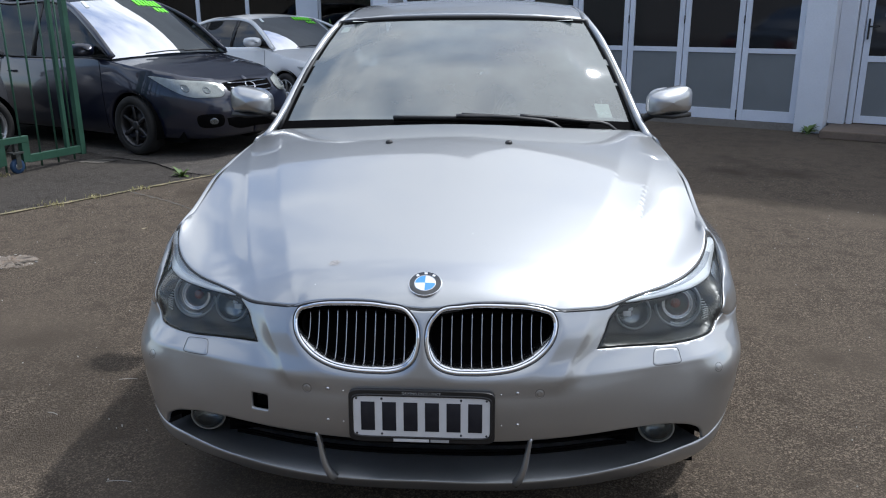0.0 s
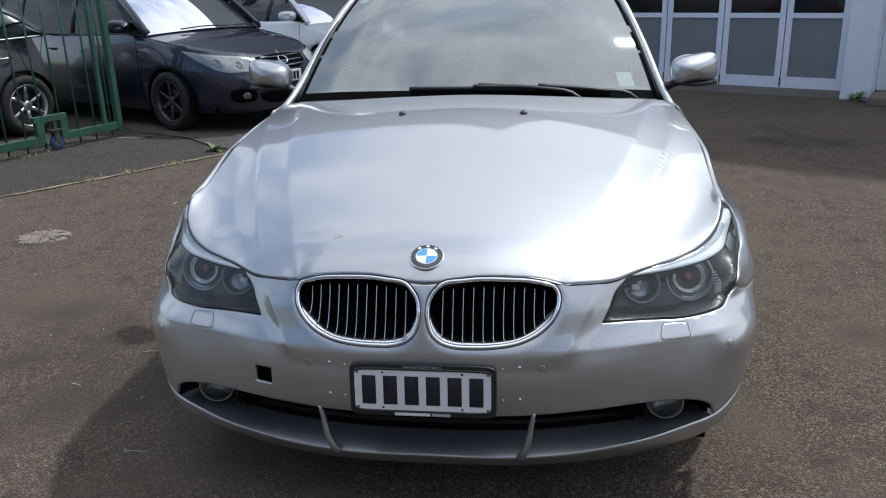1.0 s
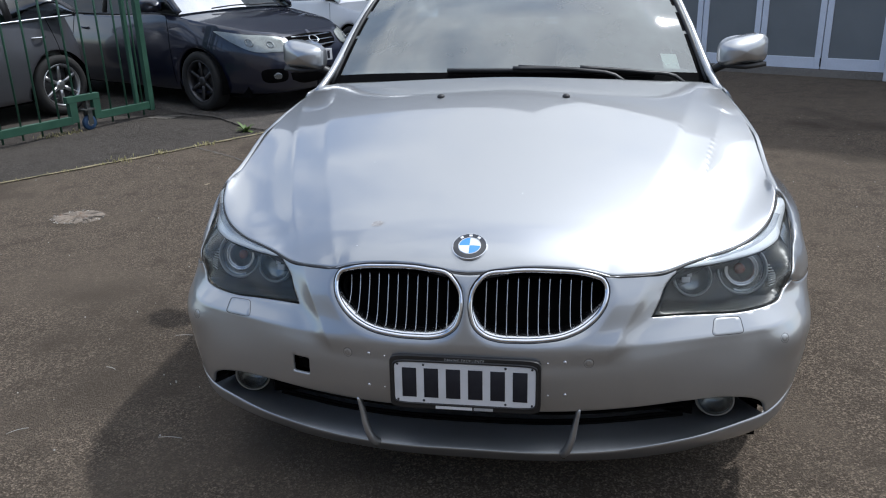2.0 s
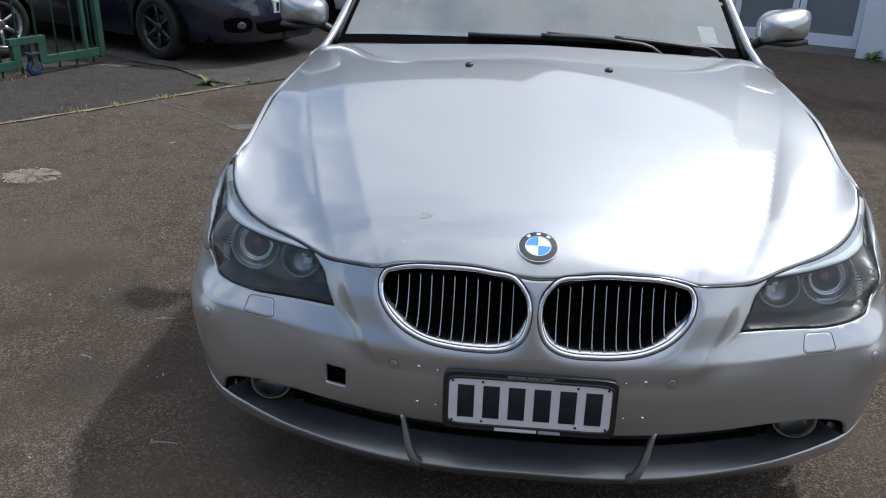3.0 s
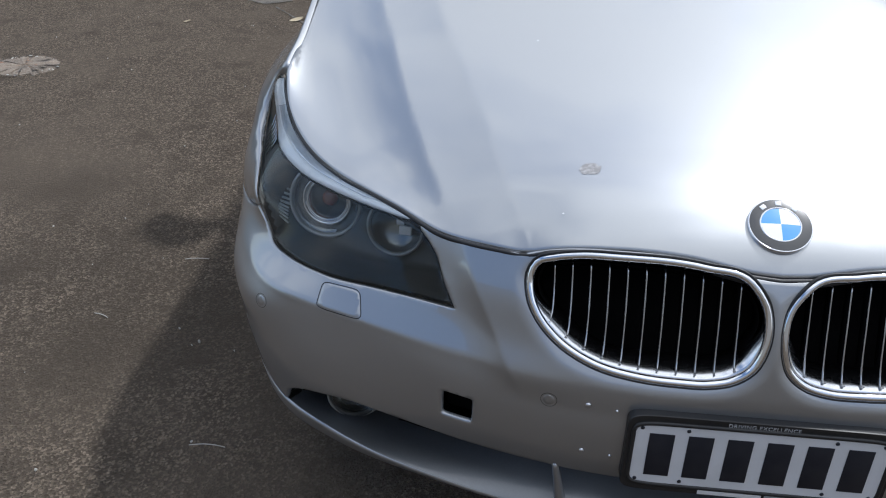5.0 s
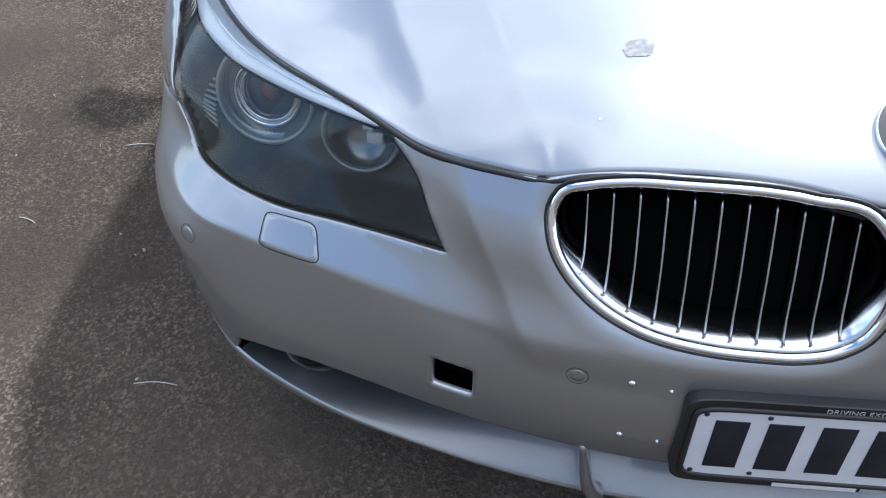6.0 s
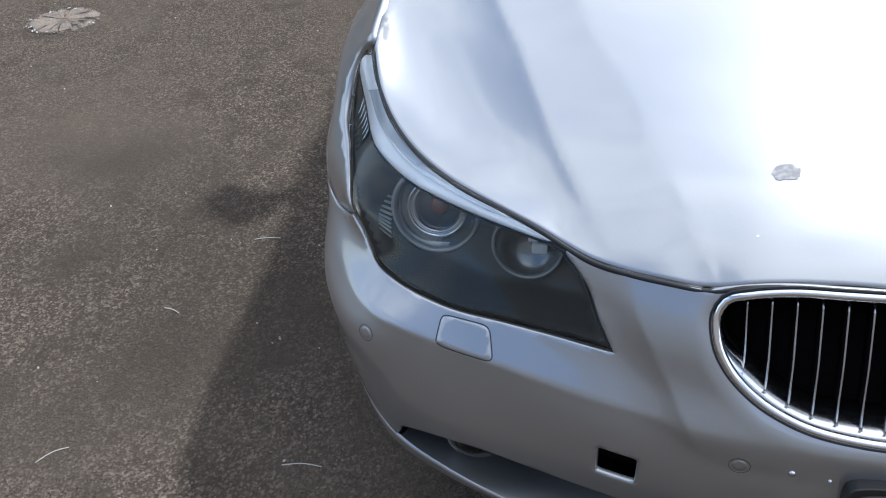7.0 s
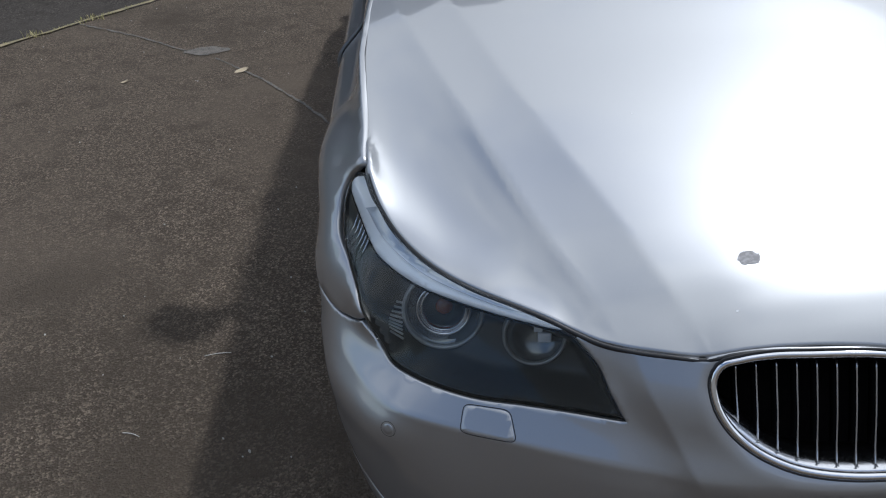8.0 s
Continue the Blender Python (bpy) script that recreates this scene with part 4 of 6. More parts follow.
def number_plate(car):
    lean = pose(0, -.012, .4665, -4, 0, 0)
    plate = thing_part("number_plate", car, "white number plate in a black dealer surround")

    def slab(w, h, y0, y1, r, zc=0.0, hole=None):
        loop = ring_points(0, zc, w / 2, h / 2, 64, 2 * w / r * .05 + 10)
        bm = bmesh.new()
        rows = [[lean @ Vector((x * k, y, (z - zc) * k + zc)) for x, z in loop] for y, k in ((y1, 1.0), (y0 + .002, 1.0), (y0, .992))]
        vs = grid_faces(bm, rows, close_v=True)
        bm.faces.new(vs[-1])
        bmesh.ops.recalc_face_normals(bm, faces=bm.faces[:])
        return bm

    part("surround", slab(.388, .146, -.004, .016, .012), black_plastic, plate, "black plastic surround", False)
    part("sheet", slab(.364, .114, -.0052, .004, .012, .0005), plate_white, plate, "", False)
    edge = ring_points(0, .0005, .184, .0595, 80, 12)
    bm = bmesh.new()
    tube(bm, [lean @ Vector((x, -.0045, z)) for x, z in edge], 0.0036, 8, True)
    part("rim", bm, black_plastic, plate)
    for k in range(6):
        x = -.142 + .0568 * k
        part("character_bar", boxed(x - .0185, -.0062, -.040, x + .0185, -.005, .041, m=lean, bevel=.0005), plate_ink, plate)
    for x, z in ((-.172, .050), (.172, .050), (-.172, -.049), (.172, -.049), (-.105, .050), (.105, .050), (-.105, -.049), (.105, -.049)):
        at = lean @ Vector((x, -.005, z))
        part("plate_screw", lathe(bmesh.new(), [(.0032, -.001), (.0030, .0012), (0, .0018)], look(at, at + Vector((0, 1, 0))), 12), plate_ink, plate)
    lettering("DRIVING EXCELLENCE", .0092, lean @ pose(0, -.0046, .0655, 90, 0, 0), print_grey, plate, 1.12)
    part("dealer_mark", boxed(-.075, -.0052, -.0715, .020, -.0042, -.0625, m=lean, bevel=.0004), print_white, plate)
    part("dealer_mark", boxed(.024, -.0052, -.0715, .073, -.0042, -.0625, m=lean, bevel=.0004), print_grey, plate)


def lettering(words, size, m, material, parent, spacing=1.0):
    data = bpy.data.curves.new("lettering", "FONT")
    data.body, data.size, data.align_x, data.align_y, data.extrude, data.space_character = words, size, "CENTER", "CENTER", 0.0003, spacing
    tmp = bpy.data.objects.new("lettering", data)
    scene.collection.objects.link(tmp)
    bpy.context.view_layer.update()
    me = bpy.data.meshes.new_from_object(tmp.evaluated_get(bpy.context.evaluated_depsgraph_get()))
    bpy.data.objects.remove(tmp)
    me.transform(m)
    me.materials.clear()
    me.materials.append(material)
    ob = new("lettering", me)
    ob.parent = parent
    return ob


def bonnet(car):
    half = trace((260, *[tuple(q[:2]) for q in EDGE[::20]], tuple(EDGE[-1, :2])),
                 (90, (.842, .574), (.8625, .8), (.864, 1.1), (.8465, 1.4), (.828, 1.62)),
                 (60, (.828, 1.62), (.7, 1.555), (.4, 1.465), (.1, 1.425), (0, 1.42), (-.01, 1.42)))
    outline = both_sides(half[half[:, 0] >= 0])
    part("bonnet", panel(outline, [], hood, (0.010, 0.010), 0.016, 0.0025, (1, 1), insets=(.0035, .0075, .012, .017, .0225)), silver, car)
    # dark seal under the bonnet's edge
    p = hood(outline[:, 0], outline[:, 1])
    p[:, 2] -= 0.014
    bm = bmesh.new()
    tube(bm, [tuple(q) for q in p * (.998, 1, 1)], 0.006, 6, True)
    part("bonnet_seal", bm, black_plastic, car)
    line = np.concatenate([EDGE[::4] * (-1, 1, 1), EDGE[::4]])
    line = line[np.argsort(line[:, 0], kind="stable")]
    line = line[np.concatenate([[True], np.diff(line[:, 0]) > 1e-6])]
    bm = bmesh.new()
    tube(bm, [(x, y - .0022, z - .0066) for x, y, z in line], 0.0044, 8)
    part("front_seal", bm, black_plastic, car, "black rubber seal along the bonnet's front edge")
    bm = bmesh.new()
    grid_faces(bm, [[(x, y, float(hood_z(x, y)) - .05) for x in np.linspace(-.8, .8, 12)] for y in np.linspace(.62, 1.5, 8)])
    part("engine_bay", bm, void_black, car)
    smear = ring_points(-.268, .2455, .0165, .0125, 40) + np.random.RandomState(3).uniform(-.0022, .0022, (40, 2))
    part("dried_smear", panel(smear, [], lambda x, y: hood(x, y) + np.array([0, 0, .0006]), (.004, .004), 0, 0), smear_grey, car, "dried grey dirt smear on the bonnet")
    for x, y, r in ((-.308, .165, .0018), (.12, .40, .0016), (-.36, .62, .0016)):
        chip = ring_points(x, y, r, r * .8, 14)
        part("stone_chip", panel(chip, [], lambda x, y: hood(x, y) + np.array([0, 0, .0006]), (.003, .003), 0, 0), print_white, car, "pale stone chip")
    for s in (-1, 1):
        at = Vector(hood(.231 * s, 1.17))
        part("washer_jet", lathe(bmesh.new(), [(.014, -.003), (.014, .004), (.010, .009), (0, .0105)], Matrix.Translation(at) @ pose(0, 0, 0, 12, 0, 0), 18), black_plastic, car)


def flanks(car):
    R = .385
    for s in (-1, 1):
        place = flank if s > 0 else mirrored(flank)
        a0, a1 = math.degrees(math.asin((.594 - .335) / R)), 180 - math.degrees(math.asin((.24 - .335) / R))
        fender = trace((24, (.366, .6435), (.375, .634), (.428, .6075), (.492, .5965), (.560, .593), (.583, .594)),
                       (60, *arch(WHEEL_FRONT, .335, R, a0, a1, 30)),
                       (10, (1.238, .24), (1.49, .235)),
                       (40, (1.49, .235), (1.505, .5), (1.50, .75), (1.485, .955)),
                       (60, (1.485, .958), (1.4, .952), (1.1, .9135), (.95, .888), (.8, .8565), (.60, .8235)),
                       (30, (.60, .8235), (.622, .79), (.615, .757), (.585, .713), (.478, .680), (.406, .664), (.366, .6435)))
        part("front_wing", panel(fender, [], place, (.02, .014), .012, .003, (1, 1), s < 0), silver, car)
        b0, b1 = math.degrees(math.asin((.24 - .335) / R)), 180 - math.degrees(math.asin((.24 - .335) / R))
        door = trace((40, (1.495, .235), (1.511, .5), (1.506, .75), (1.49, .96)), (60, (1.49, .96), (2.0, .975), (2.66, .985)), (30, (2.66, .985), (2.66, .235)), (40, (2.66, .235), (1.495, .235)))
        part("front_door", panel(door, [], place, (.035, .02), .01, .003, (1, 1), s > 0), silver, car)
        door = trace((30, (2.666, .235), (2.666, .985)), (40, (2.666, .985), (3.58, .99)), (30, (3.58, .99), (3.55, .72)), (30, *arch(WHEEL_REAR, .335, R, 94, 20, 24)[4:]), (10, (3.458, .467), (3.42, .235)), (40, (3.42, .235), (2.666, .235)))
        part("rear_door", panel(door, [], place, (.035, .02), .01, .003, (1, 1), s > 0), silver, car)
        quarter = trace((60, *arch(WHEEL_REAR, .335, R, 88, 195, 40)), (20, (4.19, .235), (4.75, .25)), (30, (4.75, .25), (4.93, .4), (4.95, .7), (4.90, .98)), (40, (4.90, .98), (4.3, .995), (3.588, .99)), (20, (3.588, .99), (3.60, .8), (3.70, .72)))
        part("rear_quarter", panel(quarter, [], place, (.03, .02), .01, .003, (1, 1), s < 0 and False), silver, car)
        part("side_sill", panel(trace((40, (1.25, .15), (3.43, .15)), (6, (3.43, .15), (3.43, .23)), (40, (3.43, .23), (1.25, .23)), (6, (1.25, .23), (1.25, .15))), [], place, (.06, .02), .02, .003), silver, car)
        for yw in (WHEEL_FRONT, WHEEL_REAR):
            bm = bmesh.new()
            rows = [[Vector((s * x, q[0], q[1])) for q in arch(yw, .335, .392, -15, 195, 24)] for x in (.60, .905)]
            grid_faces(bm, rows)
            part("wheel_liner", bm, black_plastic, car)
            wheel(car, Matrix.Translation((s * .80, yw, WHEEL_R)) @ Matrix.Rotation(radians(90 * s), 4, "Y"), WHEEL_R, .235, alloy, 10)
        for y in (2.45, 3.42):
            q = Vector(flank(y, .86))
            bm = bmesh.new()
            sweep(bm, spline([(s * (q.x - .01), y - .11, .86), (s * (q.x + .035), y - .06, .86), (s * (q.x + .035), y + .06, .86), (s * (q.x - .01), y + .11, .86)], 14), disc_section(.012, 8))
            part("door_handle", bm, silver, car)
    part("underbody", boxed(-.80, .32, .16, .80, 4.75, .30), void_black, car, "", False)
    part("underbody", boxed(-.60, .2, .2, .60, .62, .55), void_black, car, "", False)
    # tail
    bm = bmesh.new()
    rows = []
    for z in (.25, .4, .55, .7, .85, .96):
        rows.append([(x, 4.97 - .10 * abs(x / .72) ** 3 - .02 * abs(z - .5), z) for x in np.linspace(-.72, .72, 20)])
    grid_faces(bm, rows)
    part("rear_bumper", bm, silver, car)
    bm = bmesh.new()
    rows = []
    for y in np.linspace(4.12, 4.95, 10):
        rows.append([(x, y, 1.06 - .02 * (y - 4.12) - .055 * abs(x / .80) ** 3 - .06 * fade(4.8, 4.97, y)) for x in np.linspace(-.80, .80, 16) * (1 - .12 * fade(4.5, 4.95, y))])
    grid_faces(bm, rows)
    part("boot_lid", bm, silver, car)
    for s in (-1, 1):
        part("tail_lamp", boxed(s * .46, 4.86, .74, s * .80, 4.985, .90, bevel=.02), amber, car)


def wheel(car, m, r, width, metal, spokes, name="wheel"):
    """A road wheel about the z axis of m, whose outer face looks along +z."""
    w = thing_part(name, car)
    h = width / 2
    part("tyre", lathe(bmesh.new(), [(r * .70, -h * .8), (r * .80, -h), (r * .95, -h * .95), (r, -h * .7), (r, h * .7), (r * .95, h * .95), (r * .80, h), (r * .70, h * .85), (r * .69, -h * .8)], m, 40), rubber, w)
    part("rim", lathe(bmesh.new(), [(r * .70, -h * .8), (r * .64, -h * .7), (r * .62, h * .5), (r * .66, h * .82), (r * .70, h * .9), (r * .715, h * .8)], m, 40), metal, w)
    part("hub", lathe(bmesh.new(), [(r * .17, h * .3), (r * .16, h * .62), (r * .10, h * .70), (0, h * .70)], m, 20), metal, w)
    part("brake_disc", lathe(bmesh.new(), [(r * .52, h * .05), (r * .52, h * .1), (r * .1, h * .1)], m, 32), dark_alloy, w)
    for k in range(spokes):
        q = m @ Matrix.Rotation(2 * math.pi * k / spokes, 4, "Z")
        bm = bmesh.new()
        sweep(bm, [q @ Vector((x * r, 0, z * h)) for x, z in ((.12, .55), (.3, .60), (.5, .66), (.66, .72))], lambda f: [((.07 - .02 * f) * r * a, .05 * r * b) for a, b in ((-1, -1), (-.8, .3), (.8, .3), (1, -1))], (m.to_3x3() @ Vector((0, 0, 1))))
        part("spoke", bm, metal, w)
    return w


def cabin(car):
    base = [(0, 1.515, 1.010), (.3, 1.535, 1.006), (.6, 1.60, .995), (.80, 1.675, .978)]
    head = [(0, 2.215, 1.452), (.25, 2.225, 1.450), (.48, 2.262, 1.441), (.622, 2.315, 1.428)]
    lo = spline([(-x, y, z) for x, y, z in base[:0:-1]] + base, 40)
    hi = spline([(-x, y, z) for x, y, z in head[:0:-1]] + head, 40)
    rows = [lo + (hi - lo) * f + np.array([0, -.35, .6]) * 0.055 * math.sin(math.pi * f) for f in np.linspace(0, 1, 16)]
    bm = bmesh.new()
    grid_faces(bm, rows)
    bmesh.ops.recalc_face_normals(bm, faces=bm.faces[:])
    screen = part("windscreen", bm, pane, car)
    screen.visible_shadow = False
    W = np.array(rows)

    def on_glass(u, v, lift=0.003):
        """A point on the windscreen, u across from -1 to 1 and v up from 0 to 1."""
        j, i = (u + 1) / 2 * 39, v * 15
        j0, i0 = int(min(max(j, 0), 38)), int(min(max(i, 0), 14))
        p = W[i0, j0] * (1 - (i - i0)) * (1 - (j - j0)) + W[i0 + 1, j0] * (i - i0) * (1 - (j - j0)) + W[i0, j0 + 1] * (1 - (i - i0)) * (j - j0) + W[i0 + 1, j0 + 1] * (i - i0) * (j - j0)
        return Vector(p) + Vector((0, -.56, .83)) * lift

    # black border of the glass
    def border(name, u0, u1, v0, v1):
        bm = bmesh.new()
        grid_faces(bm, [[on_glass(u, v, .0015) for u in np.linspace(u0, u1, 24)] for v in np.linspace(v0, v1, 6)])
        part(name, bm, void_black, screen)
    border("glass_border", -1, 1, 0, .055)
    border("glass_border", -1, -.965, .055, 1)
    border("glass_border", .965, 1, .055, 1)
    border("glass_border", -.955, .955, .965, 1)
    for u, v, w, h in ((-.90, .90, .035, .035), (.83, .13, .045, .05)):
        bm = bmesh.new()
        grid_faces(bm, [[on_glass(u + a * w, v + b * h, -.002) for a in (-1, 0, 1)] for b in (-1, 1)])
        part("sticker", bm, paper, screen, "pale paper sticker")
    # seal line round the glass
    loop = list(W[:, 0]) + list(W[-1, 1:-1]) + list(W[::-1, -1])
    bm = bmesh.new()
    tube(bm, [tuple(p) for p in loop], 0.012, 8)
    part("windscreen_seal", bm, black_plastic, car)
    # scuttle
    bm = bmesh.new()
    cow = spline([(-.828, 1.60, .965), (-.7, 1.54, .985), (-.4, 1.45, 1.005), (0, 1.405, 1.012), (.4, 1.45, 1.005), (.7, 1.54, .985), (.828, 1.60, .965)], 40)
    grid_faces(bm, [cow, lo + np.array([0, .01, -.006])])
    part("scuttle", bm, black_plastic, car)

    # wipers
    for u0, u1, v0, v1 in ((-.32, .42, .040, .030), (.04, .72, .058, .018)):
        wiper = thing_part("wiper", car)
        p = [on_glass(u0 + (u1 - u0) * f, v0 + (v1 - v0) * f, .022) for f in np.linspace(0, 1, 12)]
        bm = bmesh.new()
        sweep(bm, p, [(-.008, 0), (-.005, .010), (.005, .010), (.008, 0), (.002, -.018), (-.002, -.018)], Vector((0, -.56, .83)))
        part("blade", bm, black_plastic, wiper)
        q = [on_glass(u0 + (u1 - u0) * .45, v0 + (v1 - v0) * .45, .034), on_glass(u1 - .05, v1 - .01, .034), on_glass(u1 + .10, -.01, .03), on_glass(u1 + .16, -.05, .01)]
        bm = bmesh.new()
        sweep(bm, spline(q, 14), [(-.009, 0), (-.006, .008), (.006, .008), (.009, 0)], Vector((0, -.56, .83)))
        part("arm", bm, black_plastic, wiper)

    # roof and pillars
    def roof(x, y):
        x, y = np.asarray(x, float), np.asarray(y, float)
        edge = curve((2.2, 2.6, 3.0, 3.4, 3.75), (.60, .585, .575, .565, .55), y)
        top = curve((2.2, 2.5, 2.9, 3.3, 3.75), (1.458, 1.516, 1.545, 1.530, 1.440), y)
        return np.stack([x, y, top - .036 * np.clip(np.abs(x) / edge, 0, 1.2) ** 2.4 + .010 * fade(2.3, 2.2, y)], -1)
    half = trace((30, (0, 2.222), (.25, 2.233), (.48, 2.272), (.595, 2.305)), (40, (.595, 2.305), (.590, 2.6), (.580, 3.0), (.560, 3.68)), (20, (.545, 3.68), (.2, 3.75), (0, 3.755), (-.01, 3.755)))
    part("roof", panel(both_sides(half[half[:, 0] >= 0]), [], roof, (.04, .04), .012, .004), silver, car)
    for s in (-1, 1):
        rail = [(.838, 1.56, .955), (.815, 1.68, 1.008), (.749, 1.93, 1.188), (.674, 2.18, 1.360), (.634, 2.34, 1.426), (.610, 2.62, 1.470), (.598, 3.0, 1.488), (.588, 3.4, 1.462), (.62, 3.8, 1.33), (.70, 4.15, 1.15), (.76, 4.4, 1.02)]
        sec = [(-.025, -.012), (-.022, .007), (-.010, .014), (.009, .013), (.020, .004), (.023, -.014), (.0, -.020)]
        bm = bmesh.new()
        sweep(bm, spline([(s * x, y, z) for x, y, z in rail], 60), [(a * s, b) for a, b in sec], lambda p: Vector((p.x * 1.1, 0.0, .75)).normalized())
        part("pillar_and_rail", bm, silver, car)
        belt = [(.835, 1.75, .985), (.845, 2.2, .985), (.845, 2.9, .99), (.82, 3.6, 1.0), (.79, 4.1, 1.02)]
        top = [(.80, 1.75, 1.05), (.665, 2.2, 1.37), (.592, 2.9, 1.47), (.585, 3.5, 1.43), (.70, 4.1, 1.16)]
        a, b = spline([(s * x, y, z) for x, y, z in belt], 40), spline([(s * x, y, z) for x, y, z in top], 40)
        bm = bmesh.new()
        grid_faces(bm, [a + (b - a) * f + np.array([s * .02, 0, 0]) * math.sin(math.pi * f) for f in np.linspace(0, 1, 6)])
        part("side_window", bm, dark_pane, car).visible_shadow = False
        bm = bmesh.new()
        tube(bm, [tuple(p) for p in a], .010, 8)
        part("belt_trim", bm, black_plastic, car)
        bm = bmesh.new()
        sweep(bm, spline([(s * .595, 2.93, 1.46), (s * .73, 2.93, 1.25), (s * .845, 2.95, .98)], 8), [(-.04, 0), (-.04, .012), (.04, .012), (.04, 0)], Vector((s, 0, .3)))
        part("door_pillar", bm, black_plastic, car)
        wing_mirror(car, s)
    # rear window, dash, seats and inner mirror
    bm = bmesh.new()
    grid_faces(bm, [[(x * (.54 + .18 * f), 3.74 + .46 * f, 1.43 - .36 * f + .02 * math.sin(math.pi * f)) for x in np.linspace(-1, 1, 12)] for f in np.linspace(0, 1, 6)])
    part("rear_window", bm, dark_pane, car)
    bm = bmesh.new()
    grid_faces(bm, [[(x, y, z - .02 * abs(x) ** 2) for x in np.linspace(-.78, .78, 14)] for y, z in ((1.53, .985), (1.75, .995), (2.0, 1.0), (2.12, .97), (2.16, .80))])
    part("dashboard", bm, cabin_grey, car)
    bm = bmesh.new()
    grid_faces(bm, [[(x, y, z) for x in (-.55, 0, .55)] for y, z in ((2.24, 1.435), (2.6, 1.47), (3.2, 1.475), (3.72, 1.40))])
    part("headliner", bm, cabin_pale, car)
    part("cabin_floor", boxed(-.8, 1.6, .31, .8, 4.1, .36), cabin_grey, car, "", False)
    for s in (-1, 1):
        for y in (2.75, 3.6):
            seat = thing_part("seat", car)
            part("cushion", boxed(s * .16, y - .45, .45, s * .66, y + .1, .62, bevel=.05), cabin_grey, seat)
            part("backrest", boxed(s * .16, 0, 0, s * .66, .14, .62, m=pose(0, y, .58, -14, 0, 0), bevel=.05), cabin_grey, seat)
            part("headrest", boxed(s * .29, 0, .64, s * .53, .10, .82, m=pose(0, y, .58, -14, 0, 0), bevel=.04), cabin_grey, seat)
    bm = bmesh.new()
    rows = [[on_glass(.02 + x * k, .845 + z * k, d) for x, z in ring_points(0, 0, .088, .085, 28, 3.2)] for d, k in ((-.004, .3), (-.004, .9), (-.008, 1.0), (-.05, .95))]
    vs = grid_faces(bm, rows, close_v=True)
    bm.faces.new(vs[0])
    part("inner_mirror", bm, cabin_grey, car)
    part("dash_paper", boxed(.10, 1.72, .0, .34, 1.90, .002, m=pose(0, 0, 1.012, 0, 2, 0)), paper, car, "pale paper sheet lying on the dashboard", False)
    wheel_m = pose(.36, 2.22, .95, 65, 0, 0)
    bm = bmesh.new()
    tube(bm, [wheel_m @ Vector((.185 * math.cos(t), .185 * math.sin(t), 0)) for t in np.linspace(0, 2 * math.pi, 33)[:-1]], .016, 8, True)
    part("steering_wheel", bm, black_plastic, car)


def wing_mirror(car, s):
    mirror = thing_part("wing_mirror", car)
    c = Vector((s * .948, 1.765, 1.095))
    rows = []
    for k in (.97, 1.0, 1.0, .985, .95, .89, .80, .68, .52, .34, .16, .02):
        d = .055 - .03 * len(rows) if len(rows) < 3 else -.018 - .058 * (1 - k ** 3.2) - .012 * (1 - k)
        row = []
        for x, z in ring_points(0, 0, .103, .064, 44, 3.4):
            z2 = z * (0.90 + 0.10 * x / .103) + 0.010 * (x / .103) - .010 * (x / .103) ** 2 * (z < 0)
            row.append(c + Vector((s * x * k, d + .035 * x / .103 * k, z2 * k)))
        rows.append(row)
    bm = bmesh.new()
    grid_faces(bm, rows, close_v=True)
    bmesh.ops.recalc_face_normals(bm, faces=bm.faces[:])
    part("shell", bm, silver, mirror)
    bm = bmesh.new()
    rows = [[c + Vector((s * x * .93, .05 + .045 * x / .103, z * .93)) for x, z in ring_points(0, 0, .103 * k, .060 * k, 40, 3.0)] for k in (1, .5, .02)]
    grid_faces(bm, rows, close_v=True)
    part("glass", bm, chrome, mirror)
    bm = bmesh.new()
    sweep(bm, spline([(s * .835, 1.79, 1.01), (s * .87, 1.78, 1.03), (s * .91, 1.77, 1.05)], 8), [(-.04, -.014), (-.03, .016), (.03, .016), (.04, -.014)], Vector((0, 0, 1)))
    part("foot", bm, black_plastic, mirror)
    bm = bmesh.new()
    sweep(bm, [(s * .86, 1.745, 1.040), (s * .95, 1.735, 1.033), (s * 1.03, 1.775, 1.040)], [(-.03, -.010), (-.02, .008), (.03, .008), (.03, -.010)], Vector((0, 0, 1)))
    part("lower_cap", bm, black_plastic, mirror)


# ---- ground ----
bm = bmesh.new()
grid_faces(bm, [[(x, y, 0) for x in (-90, -30, -8, 8, 30, 90)] for y in (-90, -30, -6, 10, 30, 90)])
setting("ground", bm, yard_asphalt, "old dark asphalt of a car sales yard", "ground")

SEAM = spline([(-14, -9.0), (-6.2, .6), (-3.60, 3.82), (-2.95, 4.68), (-2.54, 5.30), (-2.2, 5.71), (-1.4, 6.9), (.2, 9.2), (1.2, 10.6)], 120)


def ragged(points, n, amount, seed):
    rnd = np.random.RandomState(seed)
    p = spline(points, n)
    return p + rnd.uniform(-amount, amount, p.shape)


